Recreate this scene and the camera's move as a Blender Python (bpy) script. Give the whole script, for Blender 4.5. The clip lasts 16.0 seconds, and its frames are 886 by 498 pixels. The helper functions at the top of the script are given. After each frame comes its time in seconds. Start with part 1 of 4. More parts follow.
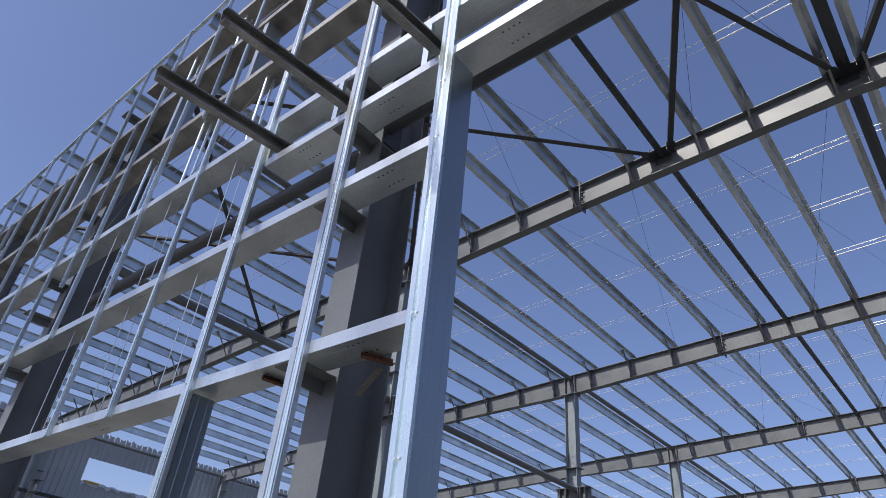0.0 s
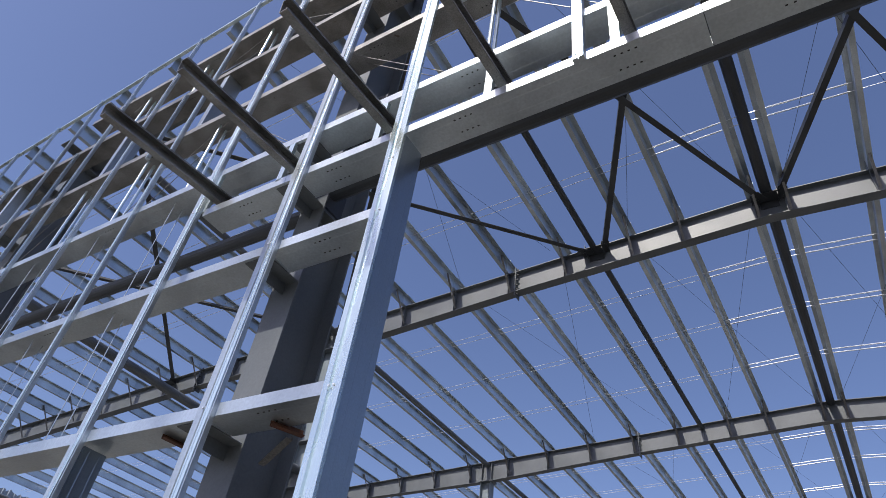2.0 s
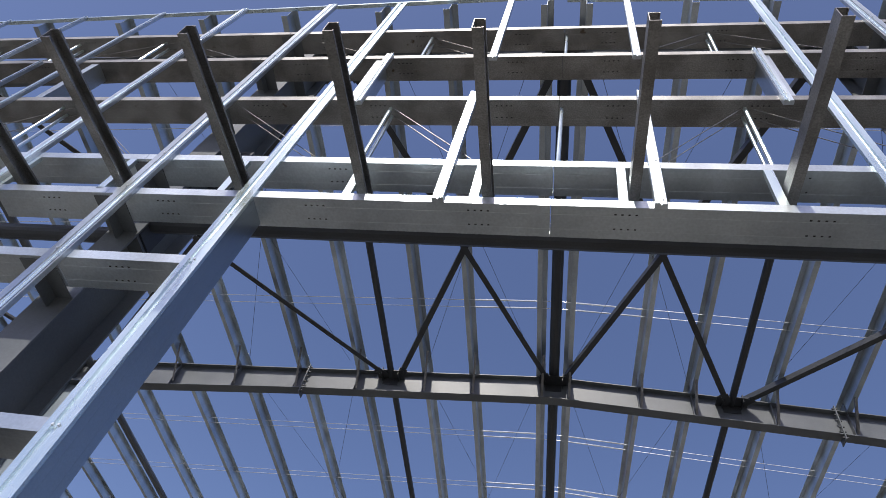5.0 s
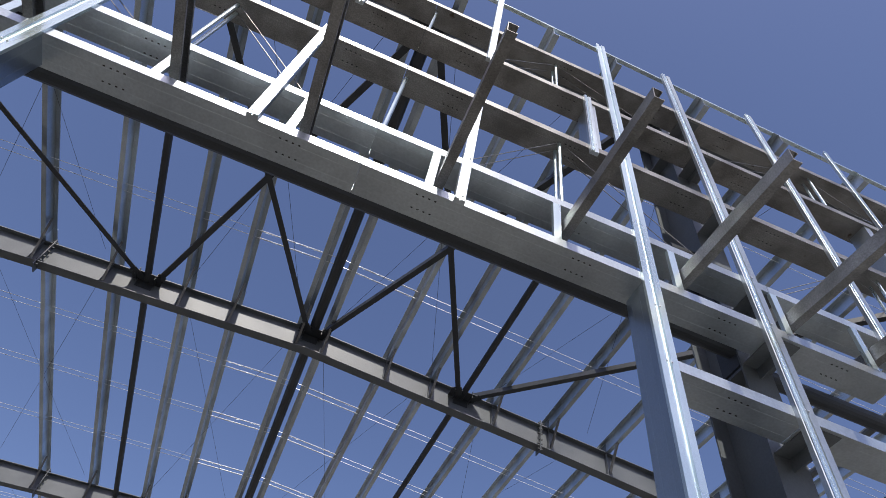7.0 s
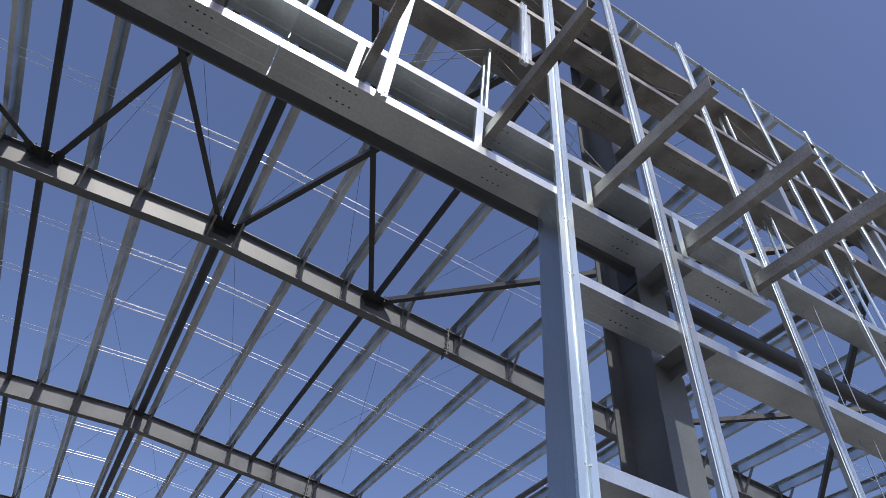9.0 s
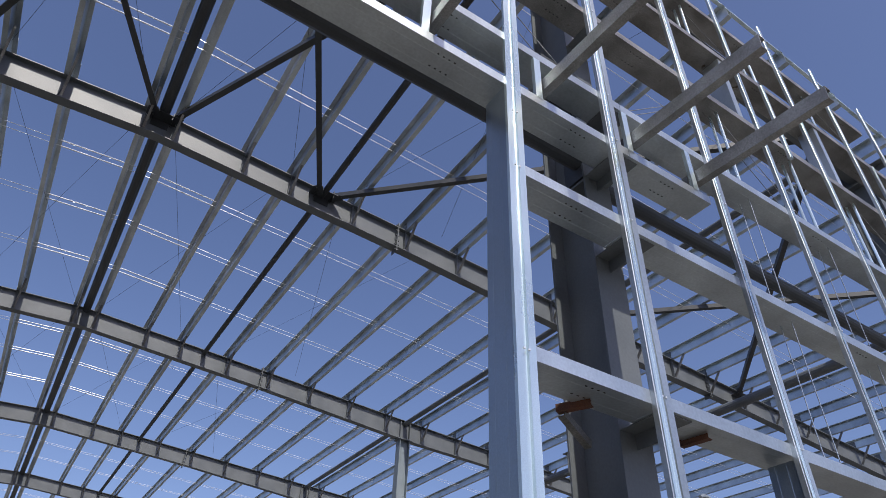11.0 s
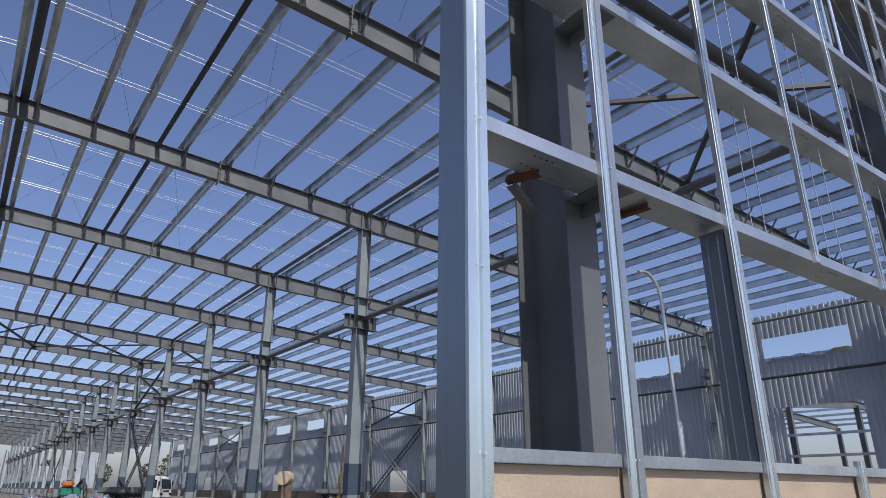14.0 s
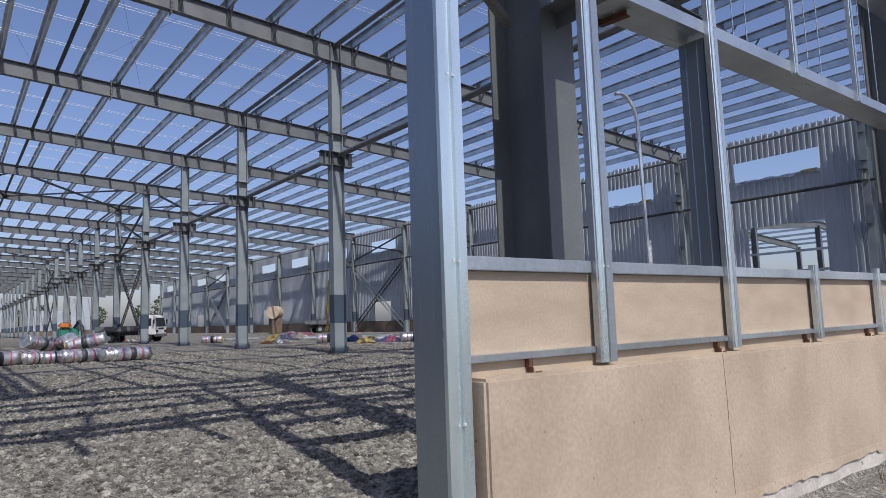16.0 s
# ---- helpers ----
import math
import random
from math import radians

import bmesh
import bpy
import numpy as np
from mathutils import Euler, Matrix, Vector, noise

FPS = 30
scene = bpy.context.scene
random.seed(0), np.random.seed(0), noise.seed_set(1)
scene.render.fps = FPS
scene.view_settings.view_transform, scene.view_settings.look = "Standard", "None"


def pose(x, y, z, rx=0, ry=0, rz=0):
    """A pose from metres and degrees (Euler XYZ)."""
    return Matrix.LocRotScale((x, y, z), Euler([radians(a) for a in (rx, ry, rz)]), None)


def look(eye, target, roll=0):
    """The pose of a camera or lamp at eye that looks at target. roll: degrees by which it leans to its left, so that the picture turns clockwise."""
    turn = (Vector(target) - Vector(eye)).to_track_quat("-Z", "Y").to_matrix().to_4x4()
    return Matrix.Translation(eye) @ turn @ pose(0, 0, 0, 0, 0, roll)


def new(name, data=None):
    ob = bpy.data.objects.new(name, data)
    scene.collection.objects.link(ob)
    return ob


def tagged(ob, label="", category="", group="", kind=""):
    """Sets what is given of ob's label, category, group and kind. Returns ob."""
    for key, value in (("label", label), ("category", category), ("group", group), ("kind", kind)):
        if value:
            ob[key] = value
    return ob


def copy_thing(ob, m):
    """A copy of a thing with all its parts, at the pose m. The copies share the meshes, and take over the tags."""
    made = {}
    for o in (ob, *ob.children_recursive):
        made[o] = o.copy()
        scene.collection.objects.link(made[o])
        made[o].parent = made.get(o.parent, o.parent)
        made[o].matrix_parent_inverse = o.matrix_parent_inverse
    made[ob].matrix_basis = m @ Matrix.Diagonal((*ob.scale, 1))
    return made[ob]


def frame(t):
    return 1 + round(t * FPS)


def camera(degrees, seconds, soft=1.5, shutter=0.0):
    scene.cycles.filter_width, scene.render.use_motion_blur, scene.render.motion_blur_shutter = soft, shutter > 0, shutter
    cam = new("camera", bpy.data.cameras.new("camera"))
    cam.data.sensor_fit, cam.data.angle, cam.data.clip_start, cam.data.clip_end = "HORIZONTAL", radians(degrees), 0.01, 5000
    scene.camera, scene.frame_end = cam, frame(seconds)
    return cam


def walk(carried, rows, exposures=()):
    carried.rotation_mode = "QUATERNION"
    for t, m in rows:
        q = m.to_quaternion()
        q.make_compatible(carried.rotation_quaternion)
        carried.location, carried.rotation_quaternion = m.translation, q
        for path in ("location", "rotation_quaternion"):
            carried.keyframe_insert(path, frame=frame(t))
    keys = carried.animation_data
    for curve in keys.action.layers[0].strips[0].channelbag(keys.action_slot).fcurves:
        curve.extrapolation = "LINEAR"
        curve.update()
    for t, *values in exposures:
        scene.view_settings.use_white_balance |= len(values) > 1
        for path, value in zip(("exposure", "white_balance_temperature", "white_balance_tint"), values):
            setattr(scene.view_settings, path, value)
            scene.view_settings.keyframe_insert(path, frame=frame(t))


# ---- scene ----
cam = camera(68.90, 16.0, soft=0.5)
PATH = [
    (0.0, 0.010, -2.750, 1.362, 123.60, -4.78, 39.32),
    (0.5, 0.025, -2.754, 1.370, 125.18, -5.28, 38.04),
    (1.0, 0.041, -2.757, 1.377, 126.81, -5.84, 36.00),
    (1.5, 0.059, -2.759, 1.382, 128.47, -6.41, 33.70),
    (2.0, 0.081, -2.760, 1.385, 130.86, -6.95, 30.79),
    (2.5, 0.098, -2.757, 1.386, 133.43, -7.47, 28.11),
    (3.0, 0.108, -2.755, 1.389, 136.42, -7.32, 24.97),
    (3.5, 0.114, -2.761, 1.395, 139.58, -8.87, 19.98),
    (6.0, 0.162, -2.814, 1.388, 145.30, -8.83, -8.48),
    (6.5, 0.189, -2.811, 1.376, 144.90, -8.10, -15.81),
    (7.0, 0.220, -2.802, 1.371, 144.24, -7.17, -21.85),
    (7.5, 0.253, -2.789, 1.372, 142.70, -7.00, -27.82),
    (8.0, 0.282, -2.771, 1.368, 140.00, -6.45, -29.80),
    (8.5, 0.303, -2.759, 1.366, 138.25, -5.41, -29.45),
    (9.0, 0.320, -2.755, 1.368, 137.06, -4.79, -29.76),
    (11.5, 0.408, -2.725, 1.367, 126.63, -1.74, -33.83),
    (12.0, 0.418, -2.729, 1.350, 125.63, -1.68, -34.30),
    (12.5, 0.429, -2.729, 1.322, 123.38, -1.85, -34.47),
    (13.0, 0.448, -2.722, 1.284, 118.63, -1.57, -35.06),
    (13.5, 0.474, -2.709, 1.243, 114.75, -0.95, -35.43),
    (14.0, 0.501, -2.697, 1.208, 110.52, -0.38, -35.92),
    (14.5, 0.526, -2.685, 1.184, 106.68, 0.42, -36.49),
    (15.0, 0.545, -2.676, 1.159, 102.55, 1.09, -37.05),
    (15.5, 0.555, -2.667, 1.126, 99.23, 1.38, -37.34),
    (16.0, 0.565, -2.660, 1.093, 96.13, 1.87, -37.42),
]
walk(cam, [(t, pose(x, y, z, rx, ry, rz)) for t, x, y, z, rx, ry, rz in PATH], [(0, 0.28), (3.5, 0.23), (7, 0.17), (9, 0.18), (13, 0.12), (16, 0.08)])

# world, sun, exposure
SUN_EL, SUN_AZ = 50.0, 190.0          # azimuth from +y, clockwise
world = bpy.data.worlds.new("sky")
scene.world = world
world.use_nodes = True
wn, wl = world.node_tree.nodes, world.node_tree.links
sky = wn.new("ShaderNodeTexSky")
sky.sky_type, sky.sun_disc = "NISHITA", False
sky.sun_elevation, sky.sun_rotation = radians(SUN_EL), radians(SUN_AZ)
sky.air_density, sky.dust_density, sky.ozone_density = 1.0, 1.7, 2.5
haze = wn.new("ShaderNodeMix")
haze.data_type, haze.blend_type = "RGBA", "MULTIPLY"
haze.inputs[0].default_value = 1.0
haze.inputs[7].default_value = (1.06, 1.0, 1.17, 1)      # a hazier, violet-blue spring sky
wn["Background"].inputs[1].default_value = 0.11
wl.new(sky.outputs[0], haze.inputs[6])
wl.new(haze.outputs[2], wn["Background"].inputs[0])
sun = new("sun", bpy.data.lights.new("sun", "SUN"))
sun.data.energy, sun.data.angle, sun.data.color = 3.6, radians(0.53), (1.0, 0.95, 0.87)
az, el = radians(SUN_AZ), radians(SUN_EL)
to_sun = Vector((math.sin(az) * math.cos(el), math.cos(az) * math.cos(el), math.sin(el)))
sun.matrix_world = look(to_sun * 60, (0, 0, 0))


# ---- materials ----
def material(name, colour, rough=0.6, metal=0.0, vary=0.15, scale=3.0, grain=60.0, bump=0.1, tint=None, spots=None, streak=0.0, by_object=0.0, by_island=0.0):
    """A surface with variation at two scales, fine relief, and an optional second colour in patches (tint) and specks (spots)."""
    m = bpy.data.materials.new(name)
    m.use_nodes = True
    n, l = m.node_tree.nodes, m.node_tree.links
    b = n["Principled BSDF"]
    b.inputs["Metallic"].default_value = metal
    co = n.new("ShaderNodeTexCoord")
    geo = n.new("ShaderNodeNewGeometry")
    src = geo.outputs["Position"]
    if streak:
        mp = n.new("ShaderNodeMapping")
        mp.inputs["Scale"].default_value = (1, 1, streak)
        l.new(src, mp.inputs["Vector"])
        src = mp.outputs[0]
    big, fine = n.new("ShaderNodeTexNoise"), n.new("ShaderNodeTexNoise")
    big.inputs["Scale"].default_value, big.inputs["Detail"].default_value = scale, 5
    fine.inputs["Scale"].default_value, fine.inputs["Detail"].default_value = grain, 4
    l.new(src, big.inputs["Vector"])
    l.new(geo.outputs["Position"], fine.inputs["Vector"])
    mix = n.new("ShaderNodeMix")
    mix.data_type = "RGBA"
    c2 = tint or tuple(c * (1 - vary * 2) for c in colour)
    mix.inputs[6].default_value, mix.inputs[7].default_value = (*c2, 1), (*colour, 1)
    ramp = n.new("ShaderNodeMapRange")
    ramp.inputs[1].default_value, ramp.inputs[2].default_value = 0.35, 0.62
    l.new(big.outputs[0], ramp.inputs[0])
    l.new(ramp.outputs[0], mix.inputs[0])
    hsv = n.new("ShaderNodeHueSaturation")
    val = n.new("ShaderNodeMapRange")
    val.inputs[1].default_value, val.inputs[2].default_value = 0.3, 0.7
    val.inputs[3].default_value, val.inputs[4].default_value = 1 - vary, 1 + vary
    l.new(fine.outputs[0], val.inputs[0])
    if by_object or by_island:
        oi = n.new("ShaderNodeObjectInfo")
        amount = by_object or by_island
        k = n.new("ShaderNodeMapRange")
        k.inputs[3].default_value, k.inputs[4].default_value = 1 - amount, 1 + amount
        l.new(oi.outputs["Random"] if by_object else geo.outputs["Random Per Island"], k.inputs[0])
        mul = n.new("ShaderNodeMath")
        mul.operation = "MULTIPLY"
        l.new(val.outputs[0], mul.inputs[0]), l.new(k.outputs[0], mul.inputs[1])
        l.new(mul.outputs[0], hsv.inputs["Value"])
    else:
        l.new(val.outputs[0], hsv.inputs["Value"])
    l.new(mix.outputs[2], hsv.inputs["Color"])
    out = hsv.outputs[0]
    if spots:
        sp = n.new("ShaderNodeTexNoise")
        sp.inputs["Scale"].default_value, sp.inputs["Detail"].default_value = spots[1], 6
        l.new(geo.outputs["Position"], sp.inputs["Vector"])
        cut = n.new("ShaderNodeMapRange")
        cut.inputs[1].default_value, cut.inputs[2].default_value = spots[2], spots[2] + 0.06
        l.new(sp.outputs[0], cut.inputs[0])
        m2 = n.new("ShaderNodeMix")
        m2.data_type = "RGBA"
        m2.inputs[7].default_value = (*spots[0], 1)
        l.new(cut.outputs[0], m2.inputs[0]), l.new(out, m2.inputs[6])
        out = m2.outputs[2]
    l.new(out, b.inputs["Base Color"])
    rr = n.new("ShaderNodeMapRange")
    rr.inputs[3].default_value, rr.inputs[4].default_value = max(0.05, rough - 0.1), min(1, rough + 0.1)
    l.new(big.outputs[0], rr.inputs[0])
    l.new(rr.outputs[0], b.inputs["Roughness"])
    if bump:
        bp = n.new("ShaderNodeBump")
        bp.inputs["Strength"].default_value, bp.inputs["Distance"].default_value = bump, 0.01
        l.new(fine.outputs[0], bp.inputs["Height"])
        l.new(bp.outputs[0], b.inputs["Normal"])
    return m


GALV = material("galvanised_steel", (0.60, 0.65, 0.675), 0.35, 0.8, 0.08, 1.5, 40, 0.012, tint=(0.44, 0.478, 0.50), streak=0.3, by_object=0.14)
GALV_BRIGHT = material("bright_zinc", (0.765, 0.87, 0.88), 0.28, 0.8, 0.06, 1.6, 120, 0.02, tint=(0.55, 0.65, 0.67), streak=0.3, by_object=0.06)
# zinc for inward-facing webs: their shade and sky reflection are in the colour
GALV_SHADED = material("shaded_blue_zinc", (0.38, 0.445, 0.51), 0.30, 0.85, 0.06, 0.9, 90, 0.02, tint=(0.31, 0.365, 0.42), streak=0.2)
GALV_DULL = material("weathered_zinc", (0.31, 0.305, 0.292), 0.46, 0.7, 0.24, 2.6, 70, 0.06, tint=(0.185, 0.178, 0.168), by_object=0.12, spots=((0.11, 0.085, 0.06), 7, 0.68))
PAINT = material("grey_frame_paint", (0.138, 0.150, 0.158), 0.46, 0.0, 0.08, 1.4, 50, 0.03, tint=(0.105, 0.116, 0.124))
# frame paint made lighter for the columns, their sunlit look put into the colour
PAINT_LIT = material("lit_blue_grey_frame_paint", (0.235, 0.275, 0.30), 0.45, 0.0, 0.08, 1.2, 50, 0.03, tint=(0.19, 0.225, 0.25))
PAINT_DARK = material("dark_grey_paint", (0.050, 0.054, 0.059), 0.5, 0.0, 0.10, 1.0, 50, 0.04, tint=(0.036, 0.040, 0.045))
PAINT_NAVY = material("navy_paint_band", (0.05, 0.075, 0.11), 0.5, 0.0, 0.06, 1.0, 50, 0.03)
RUST = material("rusty_steel", (0.13, 0.05, 0.028), 0.85, 0.0, 0.25, 9, 90, 0.3, tint=(0.09, 0.05, 0.035))
ROD = material("zinc_rod", (0.85, 0.86, 0.87), 0.35, 0.6, 0.05, 3, 80, 0.0)
BLACK = material("black_gap", (0.02, 0.02, 0.02), 0.8)
PLASTER = material("beige_cement_render", (0.44, 0.365, 0.282), 0.9, 0.0, 0.09, 1.7, 38, 0.3, tint=(0.365, 0.295, 0.22), streak=0.8, spots=((0.13, 0.10, 0.08), 26, 0.70))
PLASTER_TOP = material("smooth_beige_render", (0.44, 0.362, 0.275), 0.9, 0.0, 0.07, 2.0, 60, 0.2, tint=(0.365, 0.30, 0.227), streak=2.0, spots=((0.16, 0.12, 0.09), 24, 0.74))
CONCRETE = material("rough_concrete", (0.42, 0.38, 0.33), 0.92, 0.0, 0.2, 3, 25, 0.8, tint=(0.30, 0.26, 0.22))
FOOTING = material("pale_footing_concrete", (0.52, 0.50, 0.46), 0.92, 0.0, 0.12, 3, 25, 0.4, tint=(0.38, 0.36, 0.33), spots=((0.15, 0.13, 0.11), 9, 0.66))
STRAW = material("dry_grass", (0.22, 0.18, 0.09), 0.9, 0.0, 0.2, 6, 40, 0.0, by_island=0.4)


def gravel_material():
    """Crushed stone: cells of two sizes, each with its own grey, dark gaps and relief, over broad dusty patches."""
    m = bpy.data.materials.new("grey_gravel")
    m.use_nodes = True
    n, l = m.node_tree.nodes, m.node_tree.links
    b = n["Principled BSDF"]
    b.inputs["Roughness"].default_value = 0.95
    geo = n.new("ShaderNodeNewGeometry")
    cells = []
    for scale in (34.0, 75.0):
        v = n.new("ShaderNodeTexVoronoi")
        v.inputs["Scale"].default_value = scale
        l.new(geo.outputs["Position"], v.inputs["Vector"])
        cells.append(v)
    pick = n.new("ShaderNodeTexNoise")
    pick.inputs["Scale"].default_value, pick.inputs["Detail"].default_value = 9.0, 4
    l.new(geo.outputs["Position"], pick.inputs["Vector"])
    step = n.new("ShaderNodeMapRange")
    step.inputs[1].default_value, step.inputs[2].default_value = 0.47, 0.53
    l.new(pick.outputs[0], step.inputs[0])
    shade = []
    for v in cells:
        sep = n.new("ShaderNodeSeparateColor")
        l.new(v.outputs["Color"], sep.inputs[0])
        shade.append(sep.outputs[0])
    def blend(f, a, c):
        x = n.new("ShaderNodeMix")
        l.new(f, x.inputs[0]), l.new(a, x.inputs[2]), l.new(c, x.inputs[3])
        return x.outputs[0]
    grey, dist = blend(step.outputs[0], shade[0], shade[1]), blend(step.outputs[0], cells[0].outputs["Distance"], cells[1].outputs["Distance"])
    ramp = n.new("ShaderNodeValToRGB")
    e = ramp.color_ramp.elements
    e[0].position, e[0].color = 0.0, (0.070, 0.069, 0.062, 1)
    e[1].position, e[1].color = 1.0, (0.44, 0.42, 0.375, 1)
    for p, c in ((0.45, (0.165, 0.160, 0.143, 1)), (0.8, (0.265, 0.254, 0.225, 1)), (0.93, (0.30, 0.265, 0.225, 1))):
        k = e.new(p)
        k.color = c
    l.new(grey, ramp.inputs[0])
    broad = n.new("ShaderNodeTexNoise")
    broad.inputs["Scale"].default_value, broad.inputs["Detail"].default_value = 0.6, 5
    l.new(geo.outputs["Position"], broad.inputs["Vector"])
    lift = n.new("ShaderNodeMapRange")
    lift.inputs[1].default_value, lift.inputs[2].default_value, lift.inputs[3].default_value, lift.inputs[4].default_value = 0.3, 0.7, 0.80, 1.25
    l.new(broad.outputs[0], lift.inputs[0])
    hsv = n.new("ShaderNodeHueSaturation")
    l.new(ramp.outputs[0], hsv.inputs["Color"]), l.new(lift.outputs[0], hsv.inputs["Value"])
    l.new(hsv.outputs[0], b.inputs["Base Color"])
    bump = n.new("ShaderNodeBump")
    bump.invert = True
    bump.inputs["Strength"].default_value, bump.inputs["Distance"].default_value = 0.9, 0.02
    l.new(dist, bump.inputs["Height"])
    l.new(bump.outputs[0], b.inputs["Normal"])
    return m


GRAVEL = gravel_material()
STONE = material("crushed_stone", (0.255, 0.246, 0.222), 0.9, 0.0, 0.3, 9, 60, 0.5, tint=(0.075, 0.074, 0.068), by_island=0.6)
CLAD = material("pale_wall_cladding", (0.42, 0.47, 0.52), 0.5, 0.1, 0.05, 0.5, 30, 0.03, tint=(0.36, 0.41, 0.46))
FOIL = material("silver_foil", (0.75, 0.76, 0.78), 0.3, 0.8, 0.2, 6, 40, 0.5)
FOIL_PINK = material("printed_wrap_red", (0.45, 0.14, 0.24), 0.45, 0.0, 0.2, 8, 40, 0.3)
WOOL = material("yellow_glass_wool", (0.62, 0.50, 0.18), 0.95, 0.0, 0.2, 9, 60, 0.8)
WHITE = material("white_vehicle_paint", (0.72, 0.72, 0.70), 0.4, 0.0, 0.05, 2, 40, 0.02)
RUBBER = material("black_rubber", (0.025, 0.025, 0.026), 0.8, 0.0, 0.1, 6, 50, 0.2)
GLASS = material("dark_window_glass", (0.03, 0.035, 0.04), 0.08, 0.0, 0.0, 2, 30, 0.0)
BROWN = material("brown_brick_plinth", (0.17, 0.13, 0.10), 0.9, 0.0, 0.15, 2, 20, 0.4)
BLUE_TARP = material("blue_tarp", (0.10, 0.16, 0.38), 0.6, 0.0, 0.2, 3, 20, 0.4)
ORANGE = material("orange_machine_paint", (0.62, 0.20, 0.04), 0.5, 0.0, 0.1, 3, 20, 0.1)
GREEN = material("green_machine_paint", (0.03, 0.22, 0.16), 0.5, 0.0, 0.1, 3, 20, 0.1)
LEAF = material("dusty_leaves", (0.06, 0.085, 0.035), 0.8, 0.0, 0.25, 0.6, 9, 0.0, tint=(0.04, 0.055, 0.025))
TANK = material("cream_tank_paint", (0.55, 0.45, 0.34), 0.6, 0.0, 0.1, 2, 20, 0.1)


# ---- mesh helpers ----
def prism_bm(profile, length):
    """A closed outline in (y, z), drawn out along x from 0 to length."""
    bm = bmesh.new()
    a = [bm.verts.new((0, y, z)) for y, z in profile]
    b = [bm.verts.new((length, y, z)) for y, z in profile]
    k = len(profile)
    for i in range(k):
        bm.faces.new((a[i], a[(i + 1) % k], b[(i + 1) % k], b[i]))
    bm.faces.new(a[::-1]), bm.faces.new(b)
    bmesh.ops.recalc_face_normals(bm, faces=bm.faces)
    return bm


def mesh_of(bm, mat, name="mesh"):
    me = bpy.data.meshes.new(name)
    bm.to_mesh(me)
    bm.free()
    for m in (mat if isinstance(mat, (list, tuple)) else (mat,)):
        me.materials.append(m)
    return me


STORE = {}


def stored(key, make, mat):
    if (key, mat.name) not in STORE:
        STORE[key, mat.name] = mesh_of(make(), mat, "bar")
    return STORE[key, mat.name]


def c_outline(depth, flange, t=0.006, lip=0.02):
    """A lipped channel: web on z = 0 across y, flanges up."""
    d, f = depth, flange
    return [(0, 0), (d, 0), (d, f), (d - lip, f), (d - lip, f - t), (d - t, f - t), (d - t, t), (t, t), (t, f - t), (lip, f - t), (lip, f), (0, f)]


def grooved(depth, flange, t=0.006, lip=0.02):
    """The same channel with two rolled grooves along its web."""
    o = c_outline(depth, flange, t, lip)
    g = []
    for f in (0.27, 0.73):
        y = depth * f
        g += [(y - 0.004, 0), (y - 0.001, 0.0012), (y + 0.001, 0.0012), (y + 0.004, 0)]
    return [o[0], *g, *o[1:]]


def u_outline(depth, flange, t=0.01):
    d, f = depth, flange
    return [(0, 0), (d, 0), (d, f), (d - t, f), (d - t, t), (t, t), (t, f), (0, f)]


def box_outline(w, h):
    return [(-w / 2, -h / 2), (w / 2, -h / 2), (w / 2, h / 2), (-w / 2, h / 2)]


def h_outline(width, depth, tf=0.016, tw=0.012):
    w, d, q = width / 2, depth / 2, tw / 2
    return [(-w, -d), (w, -d), (w, -d + tf), (q, -d + tf), (q, d - tf), (w, d - tf), (w, d), (-w, d), (-w, d - tf), (-q, d - tf), (-q, -d + tf), (-w, -d + tf)]


def round_outline(r, n=12):
    return [(r * math.cos(2 * math.pi * i / n), r * math.sin(2 * math.pi * i / n)) for i in range(n)]


def along(p0, p1, up=(0, 0, 1)):
    """The pose of a bar whose x runs from p0 to p1, z as near to up as may be."""
    p0, p1 = Vector(p0), Vector(p1)
    x = (p1 - p0).normalized()
    if abs(x.dot(Vector(up))) > 0.99:
        up = (0, 1, 0)
    y = Vector(up).cross(x).normalized()
    z = x.cross(y)
    m = Matrix((x, y, z)).transposed().to_4x4()
    m.translation = p0
    return m


def bar(name, outline, p0, p1, mat, up=(0, 0, 1), parent=None, label="", category="", group="", kind=""):
    """A straight bar of one outline as an object of its own; alike bars share their mesh."""
    length = round((Vector(p1) - Vector(p0)).length, 3)
    me = stored((tuple(outline), length), lambda: prism_bm(outline, length), mat)
    ob = new(name, me)
    ob.matrix_basis = along(p0, p1, up)
    if parent:
        hang(ob, parent)
    return tagged(ob, label, category, group, kind)


def hang(ob, parent):
    m = ob.matrix_basis.copy()
    ob.parent = parent
    ob.matrix_parent_inverse = where(parent).inverted()
    ob.matrix_basis = m
    return ob


def where(ob):
    m = ob.matrix_basis.copy()
    while ob.parent:
        m = ob.matrix_parent_inverse @ m
        ob = ob.parent
        m = ob.matrix_basis @ m
    return m


def box_bm(x0, x1, y0, y1, z0, z1, bevel=0.0, bm=None):
    own = bm is None
    bm = bm or bmesh.new()
    vs = [bm.verts.new((x, y, z)) for x in (x0, x1) for y in (y0, y1) for z in (z0, z1)]
    for f in ((0, 1, 3, 2), (4, 6, 7, 5), (0, 4, 5, 1), (2, 3, 7, 6), (0, 2, 6, 4), (1, 5, 7, 3)):
        bm.faces.new([vs[i] for i in f])
    if own and bevel:
        bmesh.ops.bevel(bm, geom=bm.edges[:], offset=bevel, segments=2, affect="EDGES")
    return bm


